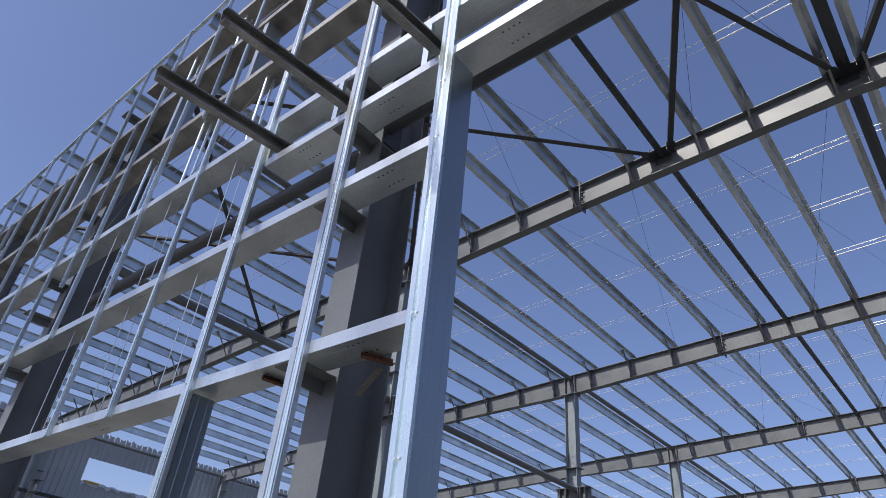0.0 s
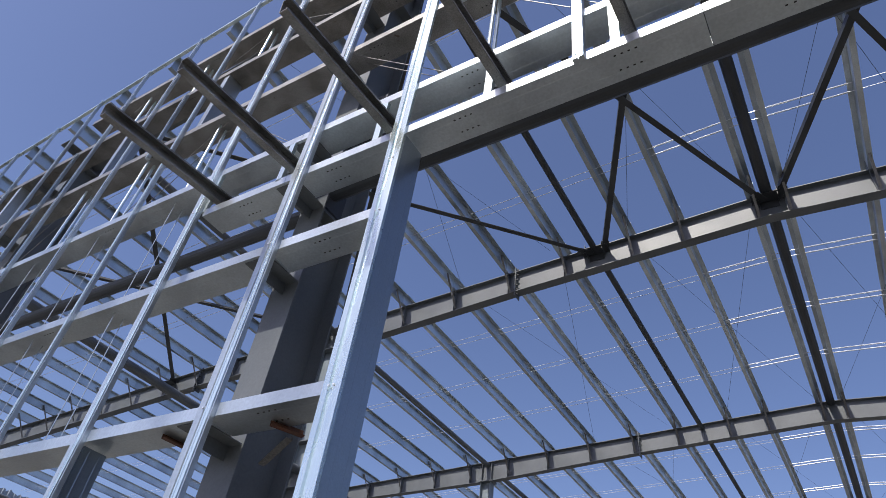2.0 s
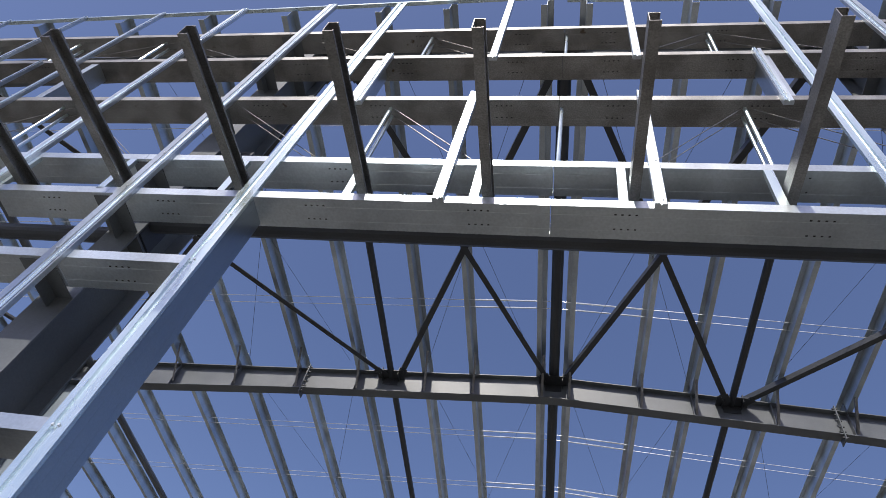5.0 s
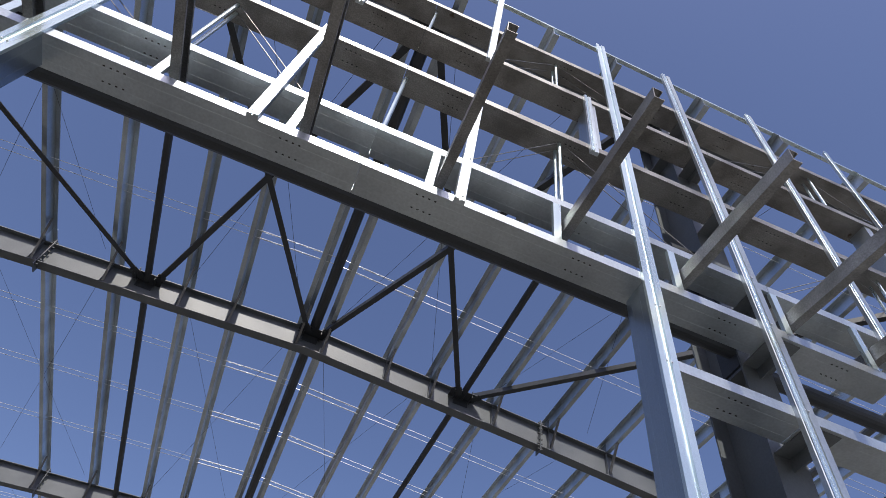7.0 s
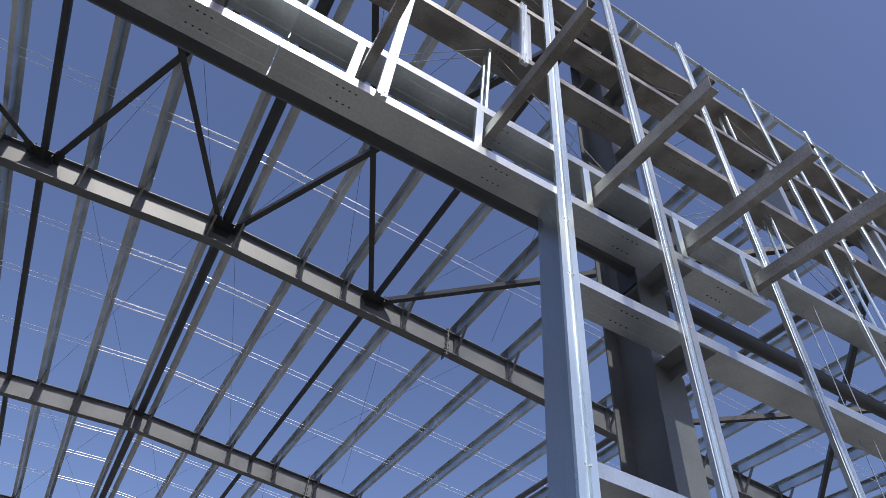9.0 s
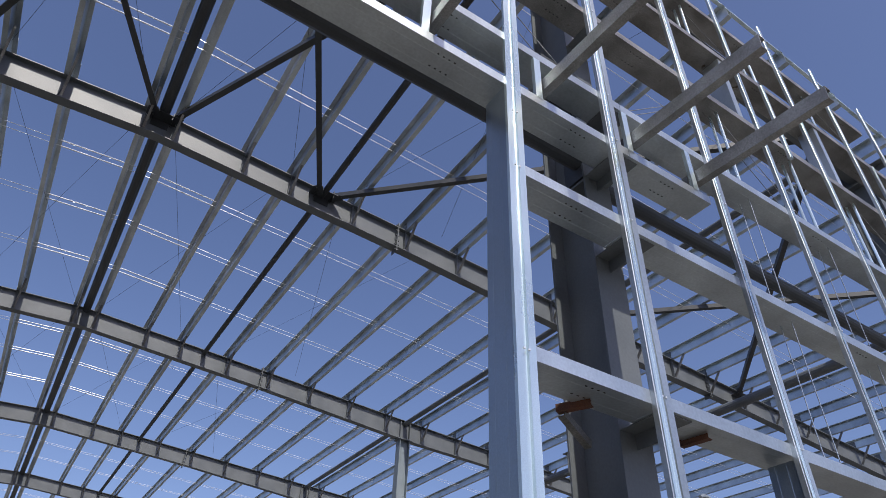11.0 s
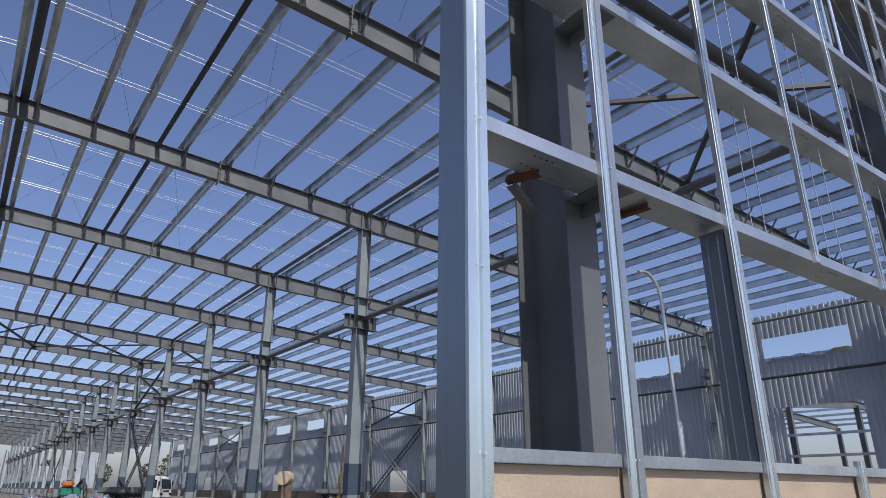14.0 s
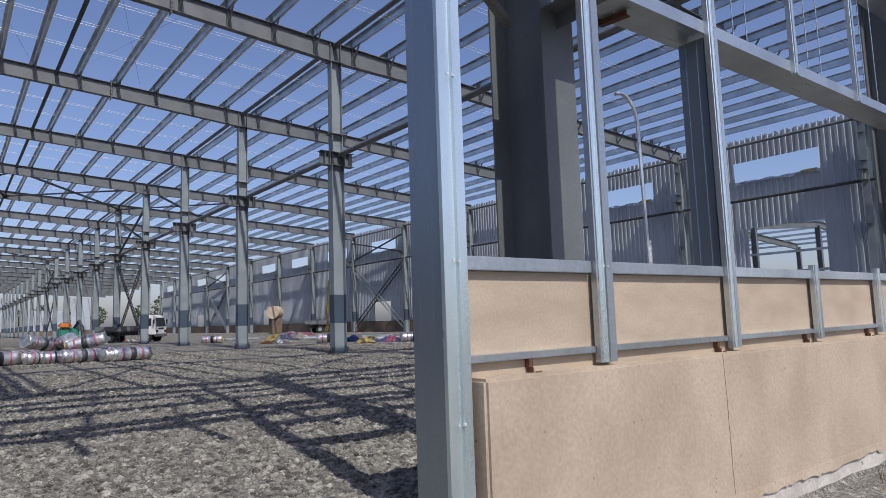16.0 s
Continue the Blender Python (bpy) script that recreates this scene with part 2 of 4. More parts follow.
def part(name, bm, mat, parent=None, label="", kind=""):
    """Links a bmesh given in world places as one mesh, under a thing if given."""
    ob = new(name, mesh_of(bm, mat, name))
    if parent:
        hang(ob, parent)
    return tagged(ob, label, kind=kind)


def block(name, x0, x1, y0, y1, z0, z1, mat, parent=None, bevel=0.0, label=""):
    return part(name, box_bm(x0, x1, y0, y1, z0, z1, bevel), mat, parent, label)


def empty(name, at, label, category, group="", kind=""):
    ob = new(name)
    ob.empty_display_size = 0.2
    ob.matrix_basis = Matrix.Translation(at)
    return tagged(ob, label, category, group, kind)


def tube_bm(points, r, n=10, bm=None):
    """A round tube through points."""
    bm = bm or bmesh.new()
    pts = [Vector(p) for p in points]
    rings = []
    for i, p in enumerate(pts):
        d = (pts[min(i + 1, len(pts) - 1)] - pts[max(i - 1, 0)]).normalized()
        s = d.cross(Vector((0.31, 0.2, 0.93)) if abs(d.z) < 0.9 else Vector((1, 0.1, 0))).normalized()
        q = d.cross(s)
        rings.append([bm.verts.new(p + r * (math.cos(2 * math.pi * k / n) * s + math.sin(2 * math.pi * k / n) * q)) for k in range(n)])
    for a, b in zip(rings, rings[1:]):
        for k in range(n):
            bm.faces.new((a[k], a[(k + 1) % n], b[(k + 1) % n], b[k]))
    bm.faces.new(rings[0][::-1]), bm.faces.new(rings[-1])
    return bm


# ---- plan ----
Y1, BAY, FRAMES = 8.43, 9.4, 20                      # first inner frame, bay length, number of frames
XC, XW = 11.58, 34.05                                 # inner column rows, side walls
HALF_GATE = 2.595


def top_of(x):
    return 11.96 - 0.055 * abs(x)                   # top of the rafters


PURLINS = [0.30, 1.85, 2.97, 4.57, 6.04] + [7.58 + 1.57 * i for i in range(17)]


# ---- ground ----
def ground_height(x, y):
    """Level gravel inside; the strip before the plinth lies lower, with a ramp at the gate."""
    inside = min(1.0, max(0.0, (y + 0.15) / 0.35))
    ramp = 1.0 if abs(x) < 2.7 else 0.0
    front = -0.55
    if ramp:
        inside = min(1.0, max(0.0, (y + 2.2) / 2.2))
    n = noise.noise(Vector((x * 0.35, y * 0.35, 0))) * 0.05 + noise.noise(Vector((x * 1.7, y * 1.7, 3))) * 0.018
    return front * (1 - inside) + n * (0.4 if abs(x) > 2.6 and abs(y) < 0.6 else 1.0)


def build_ground():
    xs = sorted({-3000, -900, -300, -120, 120, 300, 900, 3000, *[i * 2.0 for i in range(-20, 21)], *[i * 0.4 for i in range(-16, 28)], -2.72, 2.72, -2.68, 2.68})
    ys = sorted({-3000, -900, -300, -90, -30, -12, -8, -6, 260, 400, 900, 3000, *[-5 + i * 0.35 for i in range(62)], *[17 + i * 3.0 for i in range(60)]})
    bm = bmesh.new()
    g = [[bm.verts.new((x, y, ground_height(x, y) if abs(x) < 60 and -20 < y < 240 else (-0.55 if y < 0 else 0))) for x in xs] for y in ys]
    for r0, r1 in zip(g, g[1:]):
        for i in range(len(xs) - 1):
            f = bm.faces.new((r0[i], r0[i + 1], r1[i + 1], r1[i]))
            f.smooth = True
    ob = part("ground", bm, GRAVEL)
    tagged(ob, "uneven grey gravel ground of the building site", "ground", kind="structure")


build_ground()


def pebble(bm, p, r, rng):
    """A rough little stone."""
    top = bm.verts.new(p + Vector((rng.uniform(-.2, .2) * r, rng.uniform(-.2, .2) * r, r * rng.uniform(0.5, 0.9))))
    ring = []
    k = rng.choice((4, 5, 6))
    a0 = rng.uniform(0, 6)
    for i in range(k):
        a = a0 + 2 * math.pi * i / k
        q = r * rng.uniform(0.7, 1.2)
        ring.append((bm.verts.new(p + Vector((q * math.cos(a), q * math.sin(a), -0.2 * r))), bm.verts.new(p + Vector((0.8 * q * math.cos(a + .2), 0.8 * q * math.sin(a + .2), r * rng.uniform(0.25, 0.5))))))
    for i in range(k):
        (a, b), (c, d) = ring[i], ring[(i + 1) % k]
        bm.faces.new((a, c, d, b))
        bm.faces.new((b, d, top))


def build_pebbles():
    rng = random.Random(4)
    bm = bmesh.new()
    for i in range(88000):
        y = 0.3 + 27 * rng.random() ** 2.1
        x = rng.uniform(0.2 + 0.05 * y, 2.9 + 0.74 * y)
        if abs(x) > 2.6 and y < 0.6:
            continue
        r = 0.007 + 0.034 * rng.random() ** 7 + y * 0.0009
        pebble(bm, Vector((x, y, ground_height(x, y))), r, rng)
    for i in range(500):
        x, y = rng.uniform(2.8, 12), rng.uniform(-1.6, -0.15)
        pebble(bm, Vector((x, y, ground_height(x, y))), rng.uniform(0.015, 0.07), rng)
    ob = part("loose_gravel", bm, STONE)
    tagged(ob, "loose crushed stones strewn on the gravel ground", "gravel", kind="stuff")


build_pebbles()


# ---- plinth walls beside the gate ----
def plinth(side, name):
    s = side
    def bx(x0, x1, *r, bevel=0.0):
        a, b = sorted((s * x0, s * x1))
        return box_bm(a, b, *r, bevel)
    low = part(name, bx(2.80, XW, -0.085, 0.40, -0.27, 0.77, bevel=0.018), PLASTER)
    tagged(low, "low beige cement-rendered plinth wall with a stepped top", "wall", kind="structure")
    # stepped upper part, panel by panel between the studs
    edges = [2.80, 3.87] + [5.42 + 1.48 * i for i in range(19)]
    for a, b in zip(edges, edges[1:]):
        part("upper_course", bx(a + 0.002, b - 0.002, 0.035, 0.36, 0.77, 1.345), PLASTER_TOP, low)
    bm = bmesh.new()
    rng = random.Random(7 + s)
    n = 120
    prev = None
    for i in range(n + 1):
        x = s * (2.9 + (XW - 2.9) * (i / n) ** 1.5)
        j = rng.uniform(-0.03, 0.03)
        row = [bm.verts.new((x, -0.072, -0.24)), bm.verts.new((x, -0.076 + 0.2 * j, -0.40)), bm.verts.new((x, -0.09 + 0.3 * j, -0.8)), bm.verts.new((x, 0.3, -0.8)), bm.verts.new((x, 0.3, -0.28))]
        if prev:
            for k in range(5):
                bm.faces.new((prev[k], prev[(k + 1) % 5], row[(k + 1) % 5], row[k]))
        prev = row
    bmesh.ops.recalc_face_normals(bm, faces=bm.faces)
    part("footing", bm, FOOTING, low, "pale concrete footing")
    # ragged lower edge of the render over the footing
    bm = bmesh.new()
    x, prev = 2.9, None
    while x < 22:
        lip = -0.30 - 0.07 * max(0.0, noise.noise(Vector((x * 1.3, s, 0)))) - rng.uniform(0, 0.035)
        row = [bm.verts.new((s * x, y, z)) for y, z in ((-0.088, -0.25), (-0.091 - rng.uniform(0, 0.006), lip), (-0.079, lip), (-0.079, -0.25))]
        if prev:
            for k in range(4):
                bm.faces.new((prev[k], prev[(k + 1) % 4], row[(k + 1) % 4], row[k]))
        prev = row
        x += rng.uniform(0.02, 0.12)
    bmesh.ops.recalc_face_normals(bm, faces=bm.faces)
    part("broken_edge", bm, PLASTER, low, "ragged broken lower edge of the render")
    # vertical construction joints in the render
    for x in (5.12, 11.2, 17.4):
        bm = bmesh.new()
        q = [x + 0.012 * noise.noise(Vector((0.9 * x, z * 3.1, s))) + 0.004 * noise.noise(Vector((x, z * 17, s))) + 0.02 * (0.7 - z) for z in [0.76 - 0.0204 * i for i in range(51)]]
        for i in range(50):
            z0, z1, w = 0.76 - 0.0204 * i, 0.76 - 0.0204 * (i + 1), 0.006 + 0.004 * noise.noise(Vector((x, i * 0.4, 2)))
            a, b = sorted((s * (q[i] - w / 2), s * (q[i] + w / 2)))
            c, d = sorted((s * (q[i + 1] - w / 2), s * (q[i + 1] + w / 2)))
            v = [bm.verts.new(p) for p in ((a, -0.0862, z0), (c, -0.0862, z1), (d, -0.0862, z1), (b, -0.0862, z0))]
            t = [bm.verts.new((p.co.x, -0.082, p.co.z)) for p in v]
            bm.faces.new(v), bm.faces.new(t[::-1])
            for k in range(4):
                bm.faces.new((v[k], t[k], t[(k + 1) % 4], v[(k + 1) % 4]))
        bmesh.ops.recalc_face_normals(bm, faces=bm.faces)
        part("joint", bm, BROWN, low, "thin wandering crack at a construction joint")
    return low


plinth(1, "wall_1")
plinth(-1, "wall_2")


# ---- facade framing ----
GIRT_D, GIRT_F = 0.31, 0.105
facade_group = "horizontal girts of the front wall"


def girt(x0, x1, ztop, mat=GALV, label="galvanised steel channel girt lying flat across the front wall", y=0.0, holes=()):
    """A channel lying flat: web below, flanges up, front flange on y."""
    ob = bar("girt", grooved(GIRT_D, GIRT_F), (x1, y + GIRT_D, ztop - GIRT_F), (x0, y + GIRT_D, ztop - GIRT_F), mat, label=label, category="girt", group=facade_group)
    for hx in holes:
        bm = bmesh.new()
        for k in range(4):
            for dy in (0.07, 0.21):
                c = hx + (k - 1.5) * 0.055
                box_bm(c - 0.009, c + 0.009, y + dy - 0.006, y + dy + 0.006, ztop - GIRT_F - 0.0015, ztop - GIRT_F + 0.004, bm=bm)
        part("bolt_holes", bm, BLACK, ob, "rows of dark punched bolt holes", "stuff")
    return ob


COLS = [4.08, 11.95, 18.6, 25.4]                       # end-frame columns either side
for s in (1, -1):
    # lower girts, outside the gate only
    for z in (3.43, 5.05):
        x0 = HALF_GATE + 0.175
        for a, b in ((x0, 3.9), (3.905, 11.0), (11.005, 18.2), (18.205, XW)):
            girt(*sorted((s * a, s * b)), z, holes=(s * (a + b) / 2,))
spans = [-XW, -25.4, -18.2, -11.0, -4.1, 0.0, 4.1, 11.0, 18.2, 25.4, XW]
for z, m in ((6.05, GALV), (8.235, GALV_DULL), (9.63, GALV_DULL), (10.76, GALV_DULL)):
    for a, b in zip(spans, spans[1:]):
        if max(abs(a), abs(b)) > 12 and z > 10:
            continue
        if z < 6.1:
            a, b = max(a, -5.32), min(b, 5.27)
            if b - a < 0.1:
                continue
        girt(a + 0.003, b - 0.003, z, m, holes=((a + b) / 2, a + 0.6, b - 0.6) if abs(a) < 5 and b - a > 2 else ((a + b) / 2,))
for a, b in zip(spans[2:], spans[3:-2]):
    girt(a + 0.003, b - 0.003, 6.72, GALV, "galvanised channel girt above the gate header", holes=((a + b) / 2,))


def hat_post(x, z0, z1, w=0.13, d=0.05, label="bright galvanised stud standing against the girts"):
    """A shallow channel in front of the girts with a grooved face."""
    o = [(-w / 2, 0), (w / 2, 0), (w / 2, d - 0.006), (w / 2 - 0.006, d), (w * 0.06, d), (w * 0.04, d - 0.012), (-w * 0.04, d - 0.012), (-w * 0.06, d), (-w / 2 + 0.006, d), (-w / 2, d - 0.006)]
    ob = bar("wall_stud", o, (x, 0.003, z0), (x, 0.003, z1), GALV, up=(0, -1, 0), label=label, category="stud", group="upright studs of the front wall")
    side = 1 if x < 0 else -1
    # strip added in brighter zinc to paint the highlight along the face's folds
    q = [(-w * 0.17, 0), (w * 0.17, 0), (w * 0.17, 0.008), (w * 0.07, 0.008), (w * 0.05, 0.003), (-w * 0.05, 0.003), (-w * 0.07, 0.008), (-w * 0.17, 0.008)]
    bar("lap_strip", q, (x + side * w * 0.30, -d + 0.002, z0), (x + side * w * 0.30, -d + 0.002, z1), GALV_BRIGHT, up=(0, -1, 0), parent=ob, label="added bright strip along the stud, a groove's highlight put into its colour")
    bm = bmesh.new()
    for z in (1.39, 3.38, 5.0, 6.0, 6.67, 8.18, 9.58, 10.71):
        if z0 < z < z1:
            for dx in (-0.018, 0.018):
                box_bm(x + dx - 0.006, x + dx + 0.006, -d - 0.007, -d + 0.001, z - 0.006, z + 0.006, bm=bm)
    if len(bm.verts):
        part("screws", bm, ROD, ob, kind="stuff")
    else:
        bm.free()
    return ob


def rail_z(x):
    return 12.37 - 0.068 * abs(x)


def jamb(s):
    """Full-depth channel beside the gate: web towards the opening, flanges outwards."""
    x = s * HALF_GATE
    thing = empty("gate_jamb", (x, 0, -0.02), "tall bright galvanised channel jamb beside the gate opening", "jamb", "gate jambs")
    o = grooved(0.26, 0.165)
    if s > 0:
        b = bar("web_channel", o, (x, 0.26, -0.02), (x, 0.26, 5.91), GALV_SHADED, up=(1, 0, 0), parent=thing)
    else:
        b = bar("web_channel", o, (x, 0.0, -0.02), (x, 0.0, 5.91), GALV_SHADED, up=(-1, 0, 0), parent=thing)
    xm = x + s * 0.078
    c = [(-0.078, 0), (0.078, 0), (0.078, 0.03), (0.03, 0.03), (0.022, 0.012), (-0.012, 0.012), (-0.02, 0.03), (-0.078, 0.03)]
    bar("cover_strip", c, (xm, -0.002, -0.02), (xm, -0.002, rail_z(x)), GALV_BRIGHT, up=(0, -1, 0), parent=thing, label="folded bright cover strip on the jamb")
    bm = bmesh.new()
    for z in (0.55, 1.39, 2.4, 3.36, 4.96, 5.6):
        for d in (-0.02, 0.02):
            box_bm(xm + d - 0.007, xm + d + 0.007, -0.042, -0.03, z - 0.007, z + 0.007, bm=bm)
    part("screws", bm, ROD, thing, kind="stuff")


jamb(1), jamb(-1)
for s in (1, -1):
    hat_post(s * 3.87, 0.79, rail_z(3.87), 0.16)
    hat_post(s * 5.42, 0.80, rail_z(5.42), 0.12)
    # deep stud under the first girt
    bar("deep_stud", grooved(0.22, 0.11), (s * 5.37, 0.24 if s > 0 else 0.02, 1.425), (s * 5.37, 0.24 if s > 0 else 0.02, 3.30), GALV_SHADED, up=(s, 0, 0), label="deep galvanised channel stud standing on the plinth rail", category="stud", group="deep studs")
    for i in range(13):
        x = s * (6.91 + 1.48 * i)
        hat_post(x, 0.80, 1.47, 0.10, label="short galvanised stud on the plinth")
        lo = 3.30 if i % 3 < 2 else 4.9
        hat_post(x, lo, rail_z(x), 0.075)
        if i % 2 == 0:
            hat_post(x + s * 0.62, 5.95 if i % 4 else 7.95, 9.5, 0.06)
    # plinth rails
    for a, b in ((2.76, 3.785), (3.955, 5.355), (5.485, 14.0), (14.01, XW)):
        x0, x1 = sorted((s * a, s * b))
        tagged(part("plinth_rail", box_bm(x0, x1, -0.012, 0.20, 1.347, 1.423, 0.004), GALV), "galvanised channel rail along the plinth top", "rail", "plinth rails")
        tagged(part("plinth_strip", box_bm(x0, x1, -0.008, 0.034, 0.85, 0.89, 0.003), GALV), "thin galvanised strip along the plinth ledge", "strip", "plinth strips")
# studs over the gate
for x, z0, z1 in ((-0.94, 5.94, 8.27), (0.86, 5.94, 8.27), (-2.25, 8.0, 9.58), (2.27, 8.0, 9.58), (-0.87, 9.40, rail_z(0.87)), (0.89, 9.38, rail_z(0.89))):
    hat_post(x, z0, z1, 0.10)
for s in (1, -1):
    for a, b in ((0.0, 4.1), (4.1, 11.0), (11.0, 18.2), (18.2, 25.4), (25.4, XW)):
        bar("top_rail", c_outline(0.06, 0.045, 0.005, 0.012), (s * a, 0.03, rail_z(a) - 0.04), (s * b, 0.03, rail_z(b) - 0.04), GALV_BRIGHT, label="thin sloping galvanised rail along the top of the wall", category="rail", group="sloping top rails")


# canopy brackets
def bracket(x):
    thing = empty("canopy_bracket", (x, 0.2, 6.05), "dull galvanised channel bracket sticking out over the gate", "bracket", "canopy brackets")
    o = c_outline(0.16, 0.085, 0.007, 0.022)
    bar("arm", o, (x - 0.045, -1.42, 6.10 if x > 0 else 6.03), (x - 0.045, 0.29, 6.21), GALV_DULL, up=(1, 0, 0), parent=thing)
    bar("upright", box_outline(0.075, 0.04), (x - 0.10, 0.02, 6.025), (x - 0.10, 0.02, 6.62), GALV_BRIGHT, up=(0, 1, 0), parent=thing, label="short bright upright between the two girts")


for x in (0.68, 1.89, 3.10, 4.24, 5.18, -0.55, -1.68, -2.88, -4.12, -5.25):
    bracket(x)


# end frame: dark columns, rafter, header pipe
def h_column(x, y, z0, z1, width, depth, mat, label, group, plates=()):
    thing = empty("end_column", (x, y, z0), label, "column", group)
    tf = 0.018
    block("front_flange", x - width / 2, x + width / 2, y - depth / 2, y - depth / 2 + tf, z0, z1, mat, thing)
    block("rear_flange", x - width / 2, x + width / 2, y + depth / 2 - tf, y + depth / 2, z0, z1, mat, thing)
    block("web", x - 0.007, x + 0.007, y - depth / 2 + tf, y + depth / 2 - tf, z0, z1, mat, thing)
    block("base_plate", x - width / 2 - 0.06, x + width / 2 + 0.06, y - depth / 2 - 0.06, y + depth / 2 + 0.06, z0 - 0.03, z0, mat, thing)
    for z in plates:
        block("stiffener", x - width / 2 + 0.01, x + width / 2 - 0.01, y - depth / 2 + tf, y + depth / 2 - tf, z - 0.008, z + 0.008, mat, thing)
    # cleats that carry the girts
    for z in (3.325, 4.945, 5.945, 6.615, 8.13, 9.525, 10.655):
        if z < z1:
            block("girt_cleat", x - 0.15, x + 0.15, 0.03, y - depth / 2, z - 0.010, z - 0.001, mat, thing)
            block("cleat_gusset", x - 0.005, x + 0.005, 0.10, y - depth / 2, z - 0.13, z - 0.010, mat, thing)
    return thing


def haunch(thing, x, s):
    """A curved plate bracket low on the gate side of a column."""
    bm = bmesh.new()
    pts = [(0.0, 7.05), (0.0, 7.95), (-0.42, 7.95), (-0.40, 7.82), (-0.22, 7.62), (-0.12, 7.35)]
    for yy in (0.60, 0.80):
        f = [bm.verts.new((x + s * (dx - 0.02), yy, z)) for dx, z in pts]
        g = [bm.verts.new((x + s * (dx - 0.02), yy + 0.015, z)) for dx, z in pts]
        bm.faces.new(f), bm.faces.new(g[::-1])
        for i in range(6):
            bm.faces.new((f[i], g[i], g[(i + 1) % 6], f[(i + 1) % 6]))
    bmesh.ops.recalc_face_normals(bm, faces=bm.faces)
    part("haunch_plate", bm, PAINT_DARK, thing, "curved dark haunch plate")


for s in (1, -1):
    for x in COLS:
        col = h_column(s * x, 0.71, 0.03, top_of(x) - 0.45, 0.34, 0.56, PAINT, "tall grey painted steel column behind the front wall", "end frame columns", (5.9, 10.4))
        if x < 5:
            haunch(col, s * x, s)


RAFTERS = []


def rafter_half(y, s, x_from, x_to, d0, d1, group, name="roof_rafter", label="grey painted steel I-section roof rafter"):
    """One half of a roof beam: flanges, web, splice plates and stiffeners."""
    xm = (x_from + x_to) / 2
    thing = empty(name, (s * xm, y, top_of(xm) - 0.9), label, "rafter", group)
    w = 0.12
    def strip(nm, yw, za, zb):
        bm = bmesh.new()
        v = []
        for x in (x_from, x_to):
            d = d0 + (d1 - d0) * (x - x_from) / (x_to - x_from)
            t = top_of(x)
            for yy in (-yw, yw):
                v.append(bm.verts.new((s * x, y + yy, t - d * za[0] + za[1])))
                v.append(bm.verts.new((s * x, y + yy, t - d * zb[0] + zb[1])))
        for f in ((0, 1, 3, 2), (4, 6, 7, 5), (0, 4, 5, 1), (2, 3, 7, 6), (0, 2, 6, 4), (1, 5, 7, 3)):
            bm.faces.new([v[i] for i in f])
        bmesh.ops.recalc_face_normals(bm, faces=bm.faces)
        return part(nm, bm, PAINT, thing)
    RAFTERS.append((thing, y, s, x_from, x_to, d0, d1))
    strip("top_flange", w, (0, -0.018), (0, 0))
    strip("bottom_flange", w, (1, 0.018), (1, 0))
    strip("web", 0.006, (1, 0.018), (0, -0.018))
    return thing


GRP = "roof rafters"
for k in range(FRAMES + 1):
    y = 0.72 if k == 0 else Y1 + BAY * (k - 1)
    for s in (1, -1):
        if k < 8:
            rafter_half(y, s, 0.0, 5.83, 0.62, 0.62, GRP)
            rafter_half(y, s, 5.83, XC, 0.62, 0.74, GRP)
            rafter_half(y, s, XC, 17.0, 0.74, 0.60, GRP)
            rafter_half(y, s, 17.0, XW - 0.2, 0.60, 0.68, GRP)
        else:
            rafter_half(y, s, 0.0, XC, 0.60, 0.74, GRP)
            rafter_half(y, s, XC, XW - 0.2, 0.74, 0.65, GRP)


